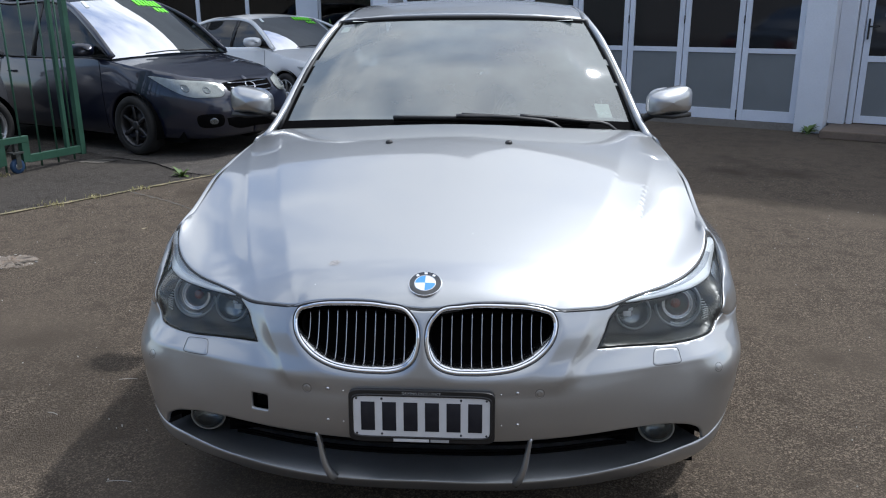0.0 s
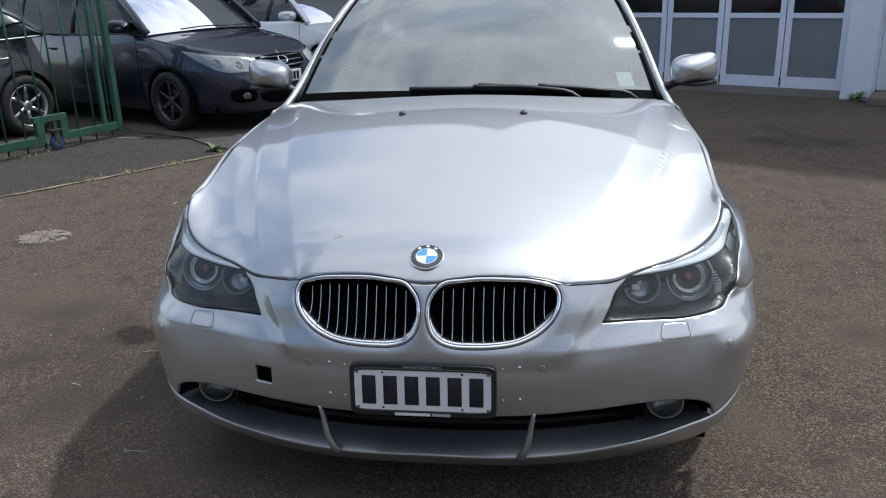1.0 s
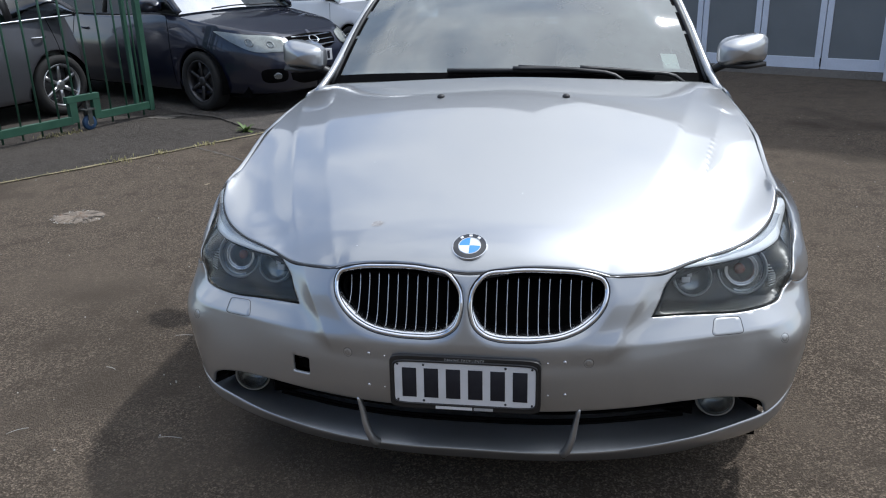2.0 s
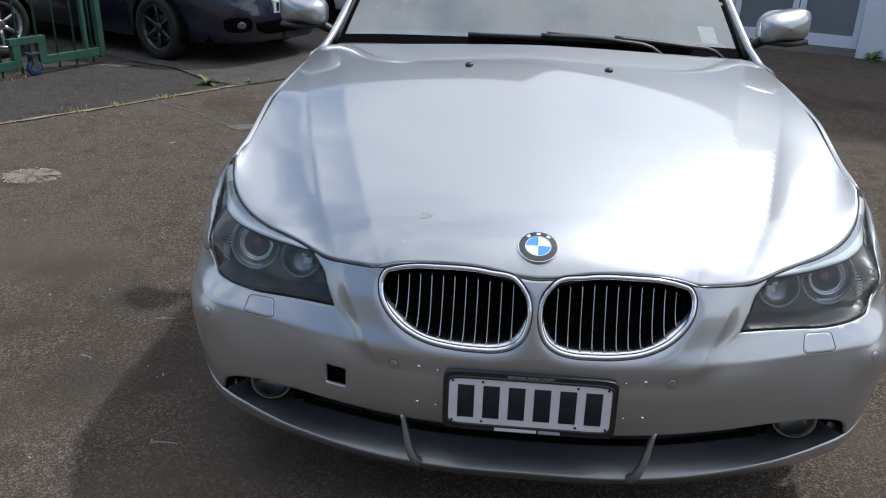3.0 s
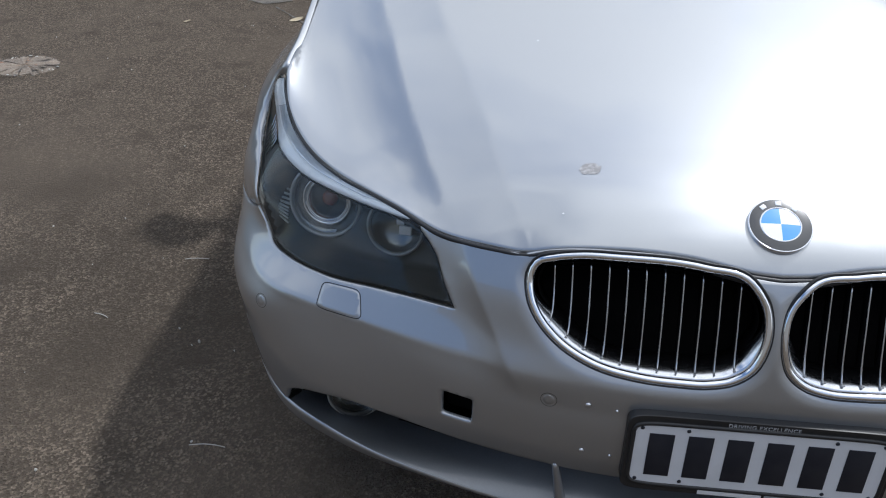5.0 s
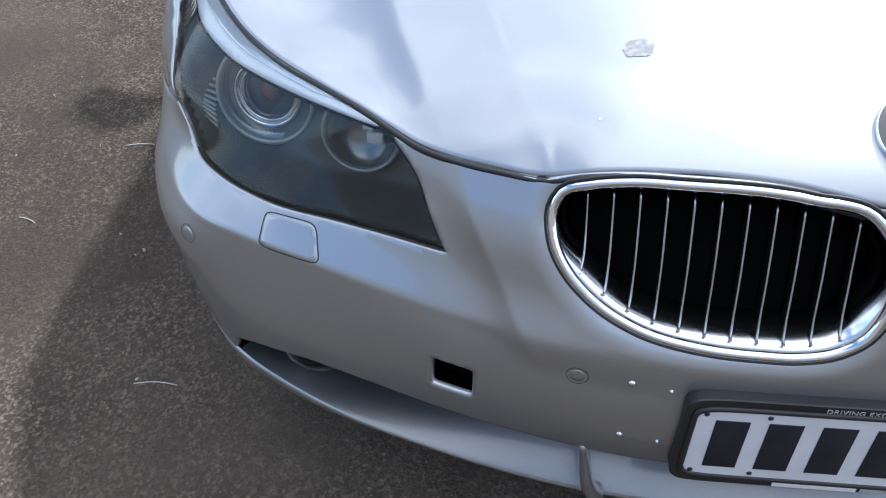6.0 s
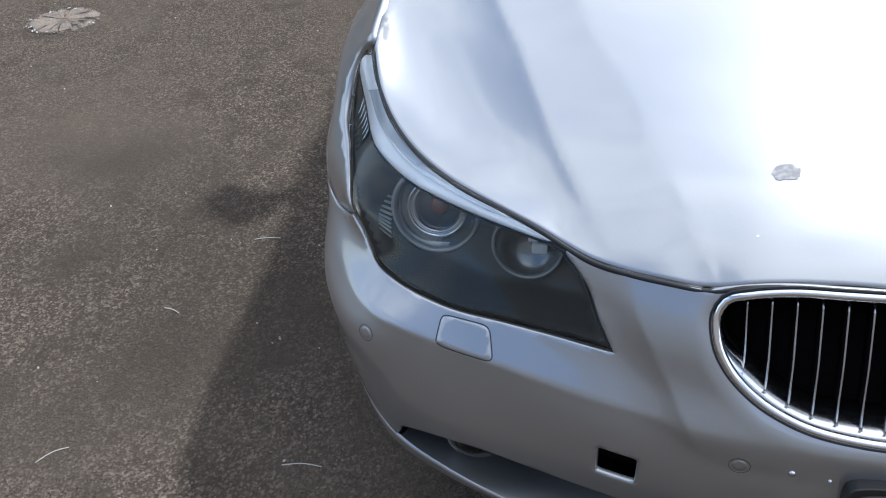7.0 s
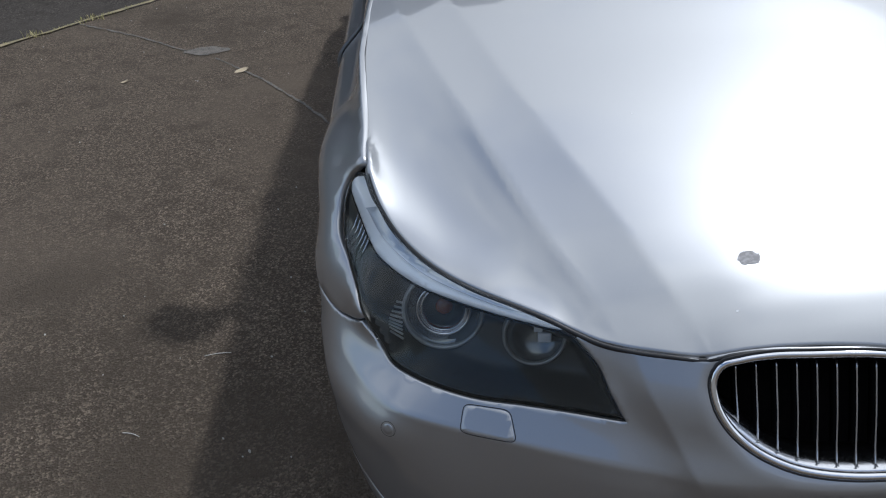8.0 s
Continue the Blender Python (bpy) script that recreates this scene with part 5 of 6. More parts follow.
bm = bmesh.new()
edge = ragged(SEAM[::6], 160, .012, 2)
top = [bm.verts.new((x, y, .006)) for x, y in edge]
far_edge = [bm.verts.new((-40, y + .35 * (x + 3), .006)) for x, y in edge]
for i in range(len(top) - 1):
    bm.faces.new((top[i], top[i + 1], far_edge[i + 1], far_edge[i]))
low = [bm.verts.new((x + .004, y - .004, -.02)) for x, y in edge]
for i in range(len(top) - 1):
    bm.faces.new((low[i], low[i + 1], top[i + 1], top[i]))
bmesh.ops.recalc_face_normals(bm, faces=bm.faces[:])
tagged(setting("asphalt_slab", bm, asphalt("display_row_asphalt", 0.074, 0.9), "patched asphalt of the display row", "pavement"))


def flat_patch(name, points, n, z, material, label, amount=.01, seed=1):
    """A thin worn patch on the ground with a ragged rim."""
    rnd = np.random.RandomState(seed)
    p = spline(points, n, True) + rnd.uniform(-amount, amount, (n, 2))
    bm = bmesh.new()
    bm.faces.new([bm.verts.new((x, y, z)) for x, y in p])
    bmesh.ops.triangulate(bm, faces=bm.faces[:])
    return tagged(setting(name, bm, material, label, "patch"))


flat_patch("concrete_apron", [(-2.62, 5.36), (-2.78, 5.45), (-3.34, 5.95), (-3.9, 6.25), (-4.6, 6.9), (-3.4, 8.6), (-1.2, 8.2), (-1.9, 6.2)], 90, .010, slab_asphalt, "paler worn concrete apron before the parked cars", .012, 5)
pale_grit = mat("pale_grit", (0.115, 0.104, 0.088), 0.9, stain=(22, 1.0, (0.055, 0.05, 0.043)), grain=(140, 0.6, (0.2, 0.18, 0.155)), bump=(120, 0.5, 0.004))
rust_grit = mat("rusty_grit", (0.19, 0.15, 0.115), 0.9, stain=(14, 0.9, (0.085, 0.068, 0.055)), grain=(120, 0.5, (0.34, 0.30, 0.24)), bump=(110, 0.6, 0.005))
flat_patch("pale_scar", [(-2.12, 3.93), (-2.02, 4.02), (-1.9, 4.0), (-1.84, 3.96), (-1.95, 3.88), (-2.03, 3.87)], 50, .004, pale_grit, "pale scuffed patch in the asphalt", .015, 3)
flat_patch("pale_scar", [(-4.12, 5.98), (-3.95, 6.08), (-3.76, 6.04), (-3.78, 5.93), (-3.95, 5.88)], 70, .012, pale_grit, "pale scuffed patch in the asphalt", .035, 4)
for k, pts in enumerate(([(-3.0, 4.66), (-2.46, 4.27), (-2.1, 3.95)], [(-1.9, 3.80), (-1.52, 3.33), (-1.25, 2.91), (-1.0, 2.4)])):
    bm = bmesh.new()
    c = ragged(pts, 60, .006, 11 + k)
    w = np.random.RandomState(k).uniform(.002, .012, 60)
    grid_faces(bm, [[(x - w[i] * .7, y - w[i] * .7, .004), (x + w[i] * .7, y + w[i] * .7, .004)] for i, (x, y) in enumerate(c)])
    tagged(setting("pale_joint", bm, pale_grit, "pale worn joint line in the asphalt", "joint"))

# broken ground cover with rubble
cover_m = thing("ground_cover", "broken round ground cover filled with pale rusty grit", "cover", at=(-2.83, 2.65, 0))
rnd = np.random.RandomState(8)
bm = bmesh.new()
loop = ring_points(0, 0, .160, .135, 60) + rnd.uniform(-.020, .020, (60, 2))
rows = [[(x * k, y * k, z + rnd.uniform(-.002, .002)) for x, y in loop] for k, z in ((1.0, .001), (.9, .008), (.6, .010), (.3, .009), (.02, .010))]
grid_faces(bm, rows, close_v=True)
part("grit_fill", bm, rust_grit, cover_m)
brick_red = mat("broken_brick", (0.27, 0.165, 0.11), 0.9, stain=(60, 0.6, (0.20, 0.12, 0.085)), bump=(150, 0.5, 0.002))
for k in range(120):
    rim_bit, t = k < 70, rnd.uniform(0, 6.28)
    r, size = (rnd.normal(.142, .011), rnd.uniform(.003, .008)) if rim_bit else (abs(rnd.normal(0, .05)), rnd.uniform(.004, .011))
    bm = bmesh.new()
    bmesh.ops.create_icosphere(bm, subdivisions=1, radius=size, matrix=Matrix.LocRotScale((r * math.cos(t) * 1.12, r * math.sin(t) * .95, .007), Euler((0, 0, t * 2)), (1.5, rnd.uniform(.5, .9), .3)))
    part("stone", bm, pale_grit if rim_bit and k % 3 else (litter_pale if rim_bit else (brick_red if k % 3 else rust_grit)), cover_m, "", False)

# seam growth and litter
def blades(bm, x, y, count, spread, height, rnd, z=.004):
    for _ in range(count):
        px, py, t = x + rnd.normal(0, spread), y + rnd.normal(0, spread), rnd.uniform(0, 6.28)
        h, lean, w = height * rnd.uniform(.4, 1.1), rnd.uniform(.2, 1.1), rnd.uniform(.0015, .0035)
        d, s = Vector((math.cos(t), math.sin(t), 0)), Vector((-math.sin(t), math.cos(t), 0))
        p0, p1, p2 = Vector((px, py, z)), Vector((px, py, z)) + d * h * lean * .4 + Vector((0, 0, h * .7)), Vector((px, py, z)) + d * h * lean + Vector((0, 0, h))
        v = [bm.verts.new(q) for q in (p0 - s * w, p0 + s * w, p1 + s * w * .8, p1 - s * w * .8, p2)]
        bm.faces.new(v[:4])
        bm.faces.new((v[3], v[2], v[4]))


rnd = np.random.RandomState(21)
bm = bmesh.new()
for i in range(20, 110):
    x, y = SEAM[i]
    for f in np.linspace(0, 1, 5)[:-1]:
        q = SEAM[i] * (1 - f) + SEAM[min(i + 1, 119)] * f
        if rnd.rand() < .7:
            blades(bm, q[0], q[1], int(rnd.randint(2, 10)), .020, .016, rnd)
for x, y in ((-3.35, 4.12), (-3.15, 4.40), (-2.90, 4.72), (-4.55, 5.1), (-4.48, 5.2), (-4.62, 5.0)):
    blades(bm, x, y, 40, .05, .032, rnd)
tagged(part("dry_seam_grass", bm, dry_grass, None, "", False), "dry yellow grass growing in the asphalt seam", "grass", "", "stuff")
bm = bmesh.new()
c = ragged(SEAM[20:115:3], 240, .008, 31)
w = rnd.uniform(.006, .022, 240)
grid_faces(bm, [[(x - w[i], y + w[i] * .7, .0085), (x + w[i], y - w[i] * .7, .0085)] for i, (x, y) in enumerate(c)])
tagged(setting("seam_dirt", bm, mat("seam_soil", (.24, .20, .115), .9, stain=(9, .9, (.10, .095, .05)), grain=(90, .5, (.33, .28, .18))), "dry soil and moss in the asphalt seam", "seam"))
bm = bmesh.new()
c = ragged([(-2.60, 5.34), (-2.78, 5.42), (-3.05, 5.66), (-3.34, 5.93), (-3.85, 6.18)], 90, .01, 33)
w = rnd.uniform(.003, .009, 90)
grid_faces(bm, [[(x - w[i], y - w[i], .0125), (x + w[i], y + w[i], .0125)] for i, (x, y) in enumerate(c)])
tagged(setting("seam_dirt", bm, void_black, "dark crack at the apron's edge", "seam"))


def weed(x, y, size, leaves, seed, label):
    rnd = np.random.RandomState(seed)
    plant = thing("weed", label, "weed", "weeds", (x, y, .004))
    for k in range(leaves):
        t = 2 * math.pi * k / leaves * 2.4 + rnd.uniform(-.3, .3)
        ln, rise = size * rnd.uniform(.55, 1.0), rnd.uniform(.6, 1.9)
        d, s = Vector((math.cos(t), math.sin(t), 0)), Vector((-math.sin(t), math.cos(t), 0))
        bm = bmesh.new()
        rows = []
        for f in (0, .25, .5, .75, 1):
            c = d * ln * f + Vector((0, 0, ln * rise * f - ln * .75 * f * f))
            w = ln * .16 * math.sin(math.pi * min(.15 + f * .85, 1)) + .0004
            rows.append([c - s * w, c - Vector((0, 0, w * .4)), c + s * w])
        grid_faces(bm, rows)
        part("leaf", bm, weed_green, plant)


weed(-2.76, 5.28, .11, 22, 1, "small green weed growing in the asphalt seam")
weed(-2.46, 5.45, .06, 14, 2, "tiny green weed growing in the asphalt seam")
weed(3.93, 8.12, .15, 24, 3, "broad green weed at the foot of the pillar")

rnd = np.random.RandomState(77)
bm = bmesh.new()
for _ in range(420):
    x, y = rnd.uniform(-4.2, 3.2), rnd.uniform(-.6, 6.5)
    if abs(x) < .95 and y > 0:
        continue
    s = rnd.uniform(.0015, .005)
    bmesh.ops.create_icosphere(bm, subdivisions=1, radius=s, matrix=Matrix.LocRotScale((x, y, s * .4), Euler(rnd.uniform(0, 3, 3)), (1, .8, .6)))
tagged(part("loose_grit", bm, litter_pale, None, "", False), "pale grit scattered over the asphalt", "grit", "", "stuff")


def twig(x, y, length, turn, bend, r, material, label):
    bm = bmesh.new()
    p = [Vector((length * (f - .5), bend * math.sin(math.pi * f), r + .001)) for f in np.linspace(0, 1, 8)]
    tube(bm, p, r, 5)
    ob = part("twig", bm, material)
    ob.matrix_world = pose(x, y, 0, 0, 0, turn)
    tagged(ob, label, "twig", "twigs")


for x, y, ln, turn, bend in ((-1.36, 1.09, .075, 8, .004), (-1.05, .34, .085, 2, .006), (-1.60, .32, .07, 40, .008), (-1.52, .78, .05, -20, .004), (-1.12, 1.9, .05, 60, .004)):
    twig(x, y, ln, turn, bend, .0012, litter_pale, "pale dry twig lying on the asphalt")


def fallen_leaf(x, y, size, turn, material, label):
    bm = bmesh.new()
    rows = []
    for f in np.linspace(0, 1, 7):
        w = size * .28 * math.sin(math.pi * f) ** .8 + .0006
        rows.append([(size * (f - .5), -w, .004 + .010 * f * f), (size * (f - .5), 0, .002 + .006 * f), (size * (f - .5), w, .006 + .012 * f * f)])
    grid_faces(bm, rows)
    ob = part("fallen_leaf", bm, material)
    ob.matrix_world = pose(x, y, 0, 0, 0, turn)
    tagged(ob, label, "leaf", "fallen leaves")


fallen_leaf(-1.715, 3.56, .085, 35, dead_leaf, "dry tan leaf lying on the asphalt")
fallen_leaf(-2.32, 3.45, .04, 10, dead_leaf, "small dry leaf lying on the asphalt")
for x, y, s in ((-1.28, .75, .011), (-1.205, .70, .016), (-1.22, .685, .009), (-1.69, 1.30, .012), (-1.13, 1.28, .009)):
    bm = bmesh.new()
    bmesh.ops.create_icosphere(bm, subdivisions=1, radius=s * .5, matrix=Matrix.LocRotScale((x, y, s * .2), Euler((s * 90, 1, 2)), (1.2, .7, .45)))
    tagged(part("paper_scrap", bm, litter_pale, None, "", False), "tiny pale scrap lying on the asphalt", "scrap", "scraps")


# ---- garage block ----
GATE_W = Vector((-.87, .49, 0)).normalized()
G0 = Vector((3.81, 8.29, 0))
GM = Matrix.Translation(G0) @ Matrix((GATE_W, Vector((0, 0, 1)).cross(GATE_W), Vector((0, 0, 1)))).transposed().to_4x4()
# in GM: x runs along the wall away from the pillar, y points towards the yard is minus, z up
SIDE = 1 if (GM.to_3x3() @ Vector((0, 1, 0))).y < 0 else -1


def gbox(x0, y0, z0, x1, y1, z1, bevel=0.0):
    """A block of the garage: along the wall, out towards the yard, up."""
    return boxed(x0, SIDE * y0, z0, x1, SIDE * y1, z1, m=GM, bevel=bevel)


setting("plinth", gbox(.0, -.30, .0, 6.2, -.03, .085), concrete, "dark concrete sill under the folding doors", "sill")
setting("garage_lintel", gbox(-.34, -.45, 2.35, 6.2, .02, 5.3), wall_paint, "painted wall above the folding doors", "wall")
setting("wall_garage_side", gbox(6.2, -6.0, 0, 6.5, .02, 5.3), wall_paint, "painted side wall of the garage", "wall")
setting("garage_eave", gbox(-5.2, -6.2, 5.3, 6.7, .45, 5.5), roofing, "dark eave of the garage roof", "roof")
setting("pillar", gbox(-.33, -.45, 0, -.0, .02, 2.35, .008), wall_paint, "white painted pillar beside the doors", "pillar")
setting("wall_reveal", gbox(-.52, -.62, .10, -.335, -.25, 2.35), wall_paint, "grey painted reveal of the entrance", "wall")
setting("wall_entry", gbox(-5.0, -.64, 2.30, -.335, -.30, 5.3), wall_paint, "painted wall above the entrance", "wall")
setting("wall_far", gbox(-5.0, -.64, 0, -1.75, -.30, 2.30), wall_paint, "painted wall beside the entrance", "wall")
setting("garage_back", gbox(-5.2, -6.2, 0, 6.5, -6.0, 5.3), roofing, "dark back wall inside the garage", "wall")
setting("garage_floor", gbox(-5.0, -6.0, -.02, 6.2, -.3, .02), concrete, "concrete floor inside the garage", "floor")
setting("step", gbox(-2.4, -.60, 0, -.36, .42, .095, .012), step_brown, "worn brown doorstep before the entrance", "step")


def folding_leaf(x0, x1):
    door = thing("folding_door", "white timber folding door leaf with dark glass over grey panel", "door", "folding door leaves")
    y0, y1 = -.10, -.055
    for a, b in ((x0 + .006, x0 + .075), (x1 - .075, x1 - .006)):
        part("stile", gbox(a, y0, .09, b, y1, 2.34, .004), white_paint, door, "", False)
    for z0, z1 in ((.09, .225), (.925, .985), (2.22, 2.34)):
        part("rail", gbox(x0 + .075, y0 + .002, z0, x1 - .075, y1 - .003, z1, .003), white_paint, door, "", False)
    part("panel", gbox(x0 + .07, y0 + .010, .22, x1 - .07, y1 - .018, .93), grey_panel, door, "", False)
    part("pane", gbox(x0 + .07, y0 + .012, .98, x1 - .07, y1 - .022, 2.23), dark_glass, door, "dark window pane", False)
    for z in (.12, 1.28):
        part("hinge", gbox(x0 - .004, y1 - .004, z, x0 + .008, y1 + .008, z + .10, .002), black_plastic, door, "", False)
    return door


for k in range(8):
    folding_leaf(max(-.035 + .75 * k, .004), -.035 + .75 * (k + 1))

entry = thing("entrance_door", "white framed entrance door with dark glass and lever handle", "door")
for a, b in ((-.60, -.535), (-1.70, -1.63)):
    part("jamb", gbox(a, -.42, .095, b, -.33, 2.28, .004), white_paint, entry, "", False)
for a, b in ((-.68, -.61), (-1.62, -1.55)):
    part("stile", gbox(a, -.41, .11, b, -.36, 2.2, .004), white_paint, entry, "", False)
for z0, z1 in ((.11, .20), (.84, .91), (2.1, 2.2)):
    part("rail", gbox(-1.55, -.408, z0, -.68, -.363, z1, .003), white_paint, entry, "", False)
part("panel", gbox(-1.56, -.395, .19, -.67, -.378, .85), grey_panel, entry, "", False)
part("pane", gbox(-1.56, -.395, .90, -.67, -.380, 2.11), dark_glass, entry, "", False)
part("head", gbox(-1.70, -.42, 2.2, -.535, -.33, 2.30), white_paint, entry, "", False)
part("letter_slot", gbox(-.98, -.380, 1.36, -.80, -.372, 1.40), print_grey, entry, "", False)
bm = gbox(-.655, -.36, 1.10, -.635, -.335, 1.34, .004)
part("handle_plate", bm, black_plastic, entry, "", False)
bm = bmesh.new()
tube(bm, [GM @ Vector((-.645, SIDE * (-.34), 1.25)), GM @ Vector((-.645, SIDE * (-.30), 1.25)), GM @ Vector((-.75, SIDE * (-.30), 1.25))], .009, 8)
part("lever", bm, black_plastic, entry)


# ---- showroom behind ----
def gable(name, x0, x1, y, depth, eave, peak, peak_x, material, label):
    bm = bmesh.new()
    pts = [(x0, 3.4), (x1, 3.4), (x1, eave), (peak_x, peak), (x0, eave)]
    a = [bm.verts.new((x, y, z)) for x, z in pts]
    b = [bm.verts.new((x, y + depth, z)) for x, z in pts]
    bm.faces.new(a)
    bm.faces.new(b[::-1])
    for i in range(len(pts)):
        j = (i + 1) % len(pts)
        bm.faces.new((a[j], a[i], b[i], b[j]))
    bmesh.ops.recalc_face_normals(bm, faces=bm.faces[:])
    setting(name, bm, material, label, "wall")


gable("showroom_gable", -17, 3.4, 16.0, 7.0, 6.0, 10.9, -.2, mat("gable_render", (.22, .225, .23), .8, stain=(.8, .5, (.16, .16, .165)), grain=(30, .3, (.26, .26, .26))), "grey rendered gable of the showroom")
setting("wall_showroom_back", boxed(-16, 21.8, 0, 3.4, 22, 3.4), cabin_grey, "grey back wall inside the showroom", "wall")
setting("showroom_floor", boxed(-16, 16.05, -.02, 3.4, 21.8, .03), concrete, "concrete showroom floor", "floor")
for s, x in ((1, -16.2), (2, 3.2)):
    setting("wall_showroom_side", boxed(x, 16.05, 0, x + .2, 21.8, 3.4), wall_paint, "painted side wall of the showroom", "wall")
columns = [-15.6, -11.6, -7.8, -4.0, .0, 3.2]
for x in columns:
    setting("column", boxed(x - .24, 15.95, 0, x + .24, 16.4, 3.4, bevel=.01), white_paint, "white showroom column", "column")
for i, (a, b) in enumerate(zip(columns[:-1], columns[1:])):
    win = thing("showroom_window", "tall dark showroom window with slim pale frame", "window", "showroom windows")
    tagged(win, kind="structure")
    n = 3
    for k in range(n):
        x0, x1 = a + .24 + (b - a - .48) * k / n, a + .24 + (b - a - .48) * (k + 1) / n
        part("mullion", boxed(x0 - .04, 16.06, .0, x0 + .04, 16.16, 3.4), white_paint, win, "", False)
        part("pane", boxed(x0 + .04, 16.10, .35, x1 - .04, 16.12, 3.35), dark_pane, win, "", False)
        part("kick_panel", boxed(x0 + .04, 16.08, .0, x1 - .04, 16.14, .35), wall_paint, win, "", False)
for x, z, w, h, m in ((-9.2, 1.5, .9, 1.2, rust_grit), (-5.9, 1.2, 1.1, .9, cabin_pale), (-2.2, 1.4, .8, 1.1, neon_green), (-6.8, 2.3, .5, .4, cabin_pale)):
    board = part("display_board", boxed(x, 17.4, z - .6, x + w, 17.46, z + h, bevel=.01), m, None, "", False)
    tagged(board, "coloured display board standing inside the showroom", "board", "display boards")
    for q in (.1, w - .1):
        part("leg", boxed(x + q - .02, 17.42, .03, x + q + .02, 17.6, z - .6), black_plastic, board, "", False)

# unseen wall closing the yard behind the camera, raised to darken the bumper
setting("wall_unseen", boxed(-30, -13.3, 0, 30, -13, 7.2), mat("unseen_wall", (0.27, 0.26, 0.245), .8, stain=(.7, .5, (.21, .20, .19)), grain=(20, .3, (.32, .31, .295))), "unseen plain wall added behind the camera to darken the car's front", "wall")


# ---- sliding gate ----
castor_steel = mat("castor_steel", (.10, .11, .105), .5, .6, stain=(40, .5, (.07, .06, .05)))


def yard_gate():
    gate = thing("yard_gate", "green steel bar gate on a castor, standing open", "gate")
    e, u = Vector((-4.12, 6.07, 0)), Vector((-.36, -.93, 0)).normalized()
    m = Matrix.Translation(e) @ Matrix((u, Vector((0, 0, 1)).cross(u), Vector((0, 0, 1)))).transposed().to_4x4()
    part("post", boxed(-.03, -.03, .07, .03, .03, 2.0, m=m, bevel=.004), gate_green, gate, "", False)
    part("post", boxed(.15, -.02, .10, .19, .02, 2.0, m=m, bevel=.004), gate_green, gate, "", False)
    part("bottom_rail", boxed(.03, -.025, .09, .64, .025, .165, m=m, bevel=.004), gate_green, gate, "", False)
    part("bottom_rail", boxed(.94, -.025, .09, 3.4, .025, .165, m=m, bevel=.004), gate_green, gate, "", False)
    part("top_rail", boxed(.03, -.025, 1.86, 3.4, .025, 1.93, m=m, bevel=.004), gate_green, gate, "", False)
    for x in (.64, .90):
        part("castor_hanger", boxed(x - .02, -.026, .10, x + .06, .026, .34, m=m, bevel=.003), gate_green, gate, "", False)
    part("castor_bridge", boxed(.62, -.028, .29, .98, .028, .35, m=m, bevel=.003), gate_green, gate, "", False)
    for k in range(17):
        x = .10 + .195 * k
        bm = bmesh.new()
        tube(bm, [m @ Vector((x, .0, .035)), m @ Vector((x, .0, 1.0)), m @ Vector((x, .0, 2.05))], .010, 8)
        part("bar", bm, gate_green, gate)
    castor = thing_part("castor", gate)
    part("tyre", lathe(bmesh.new(), [(.03, -.02), (.065, -.022), (.072, -.012), (.072, .012), (.065, .022), (.03, .02)], m @ Matrix.Translation((.76, 0, .074)) @ Matrix.Rotation(radians(90), 4, "X"), 24), blue_wheel, castor)
    part("hub", lathe(bmesh.new(), [(.0, -.027), (.028, -.027), (.032, -.02), (.032, .02), (.028, .027), (0, .027)], m @ Matrix.Translation((.76, 0, .074)) @ Matrix.Rotation(radians(90), 4, "X"), 16), print_grey, castor)
    for s in (-1, 1):
        part("fork", boxed(.735, s * .030, .06, .785, s * .035, .20, m=m), castor_steel, castor, "", False)
    part("plate", boxed(.70, -.045, .195, .82, .045, .21, m=m), castor_steel, castor, "", False)
    part("stem", boxed(.745, -.018, .21, .775, .018, .29, m=m), castor_steel, castor, "", False)
    lock = thing_part("padlock", gate)
    part("lock_body", boxed(-.075, -.05, 1.10, -.035, -.025, 1.16, m=m, bevel=.005), brass, lock, "", False)
    bm = bmesh.new()
    tube(bm, [m @ Vector((-.055 + .014 * math.cos(t), -.037, 1.16 + .03 * math.sin(t))) for t in np.linspace(0, math.pi, 9)], .004, 6)
    part("shackle", bm, chrome, lock)
    part("lock_tab", boxed(-.09, -.03, 1.17, -.03, .0, 1.20, m=m), gate_green, gate, "", False)


yard_gate()


# ---- the silver sedan ----
silver_sedan()


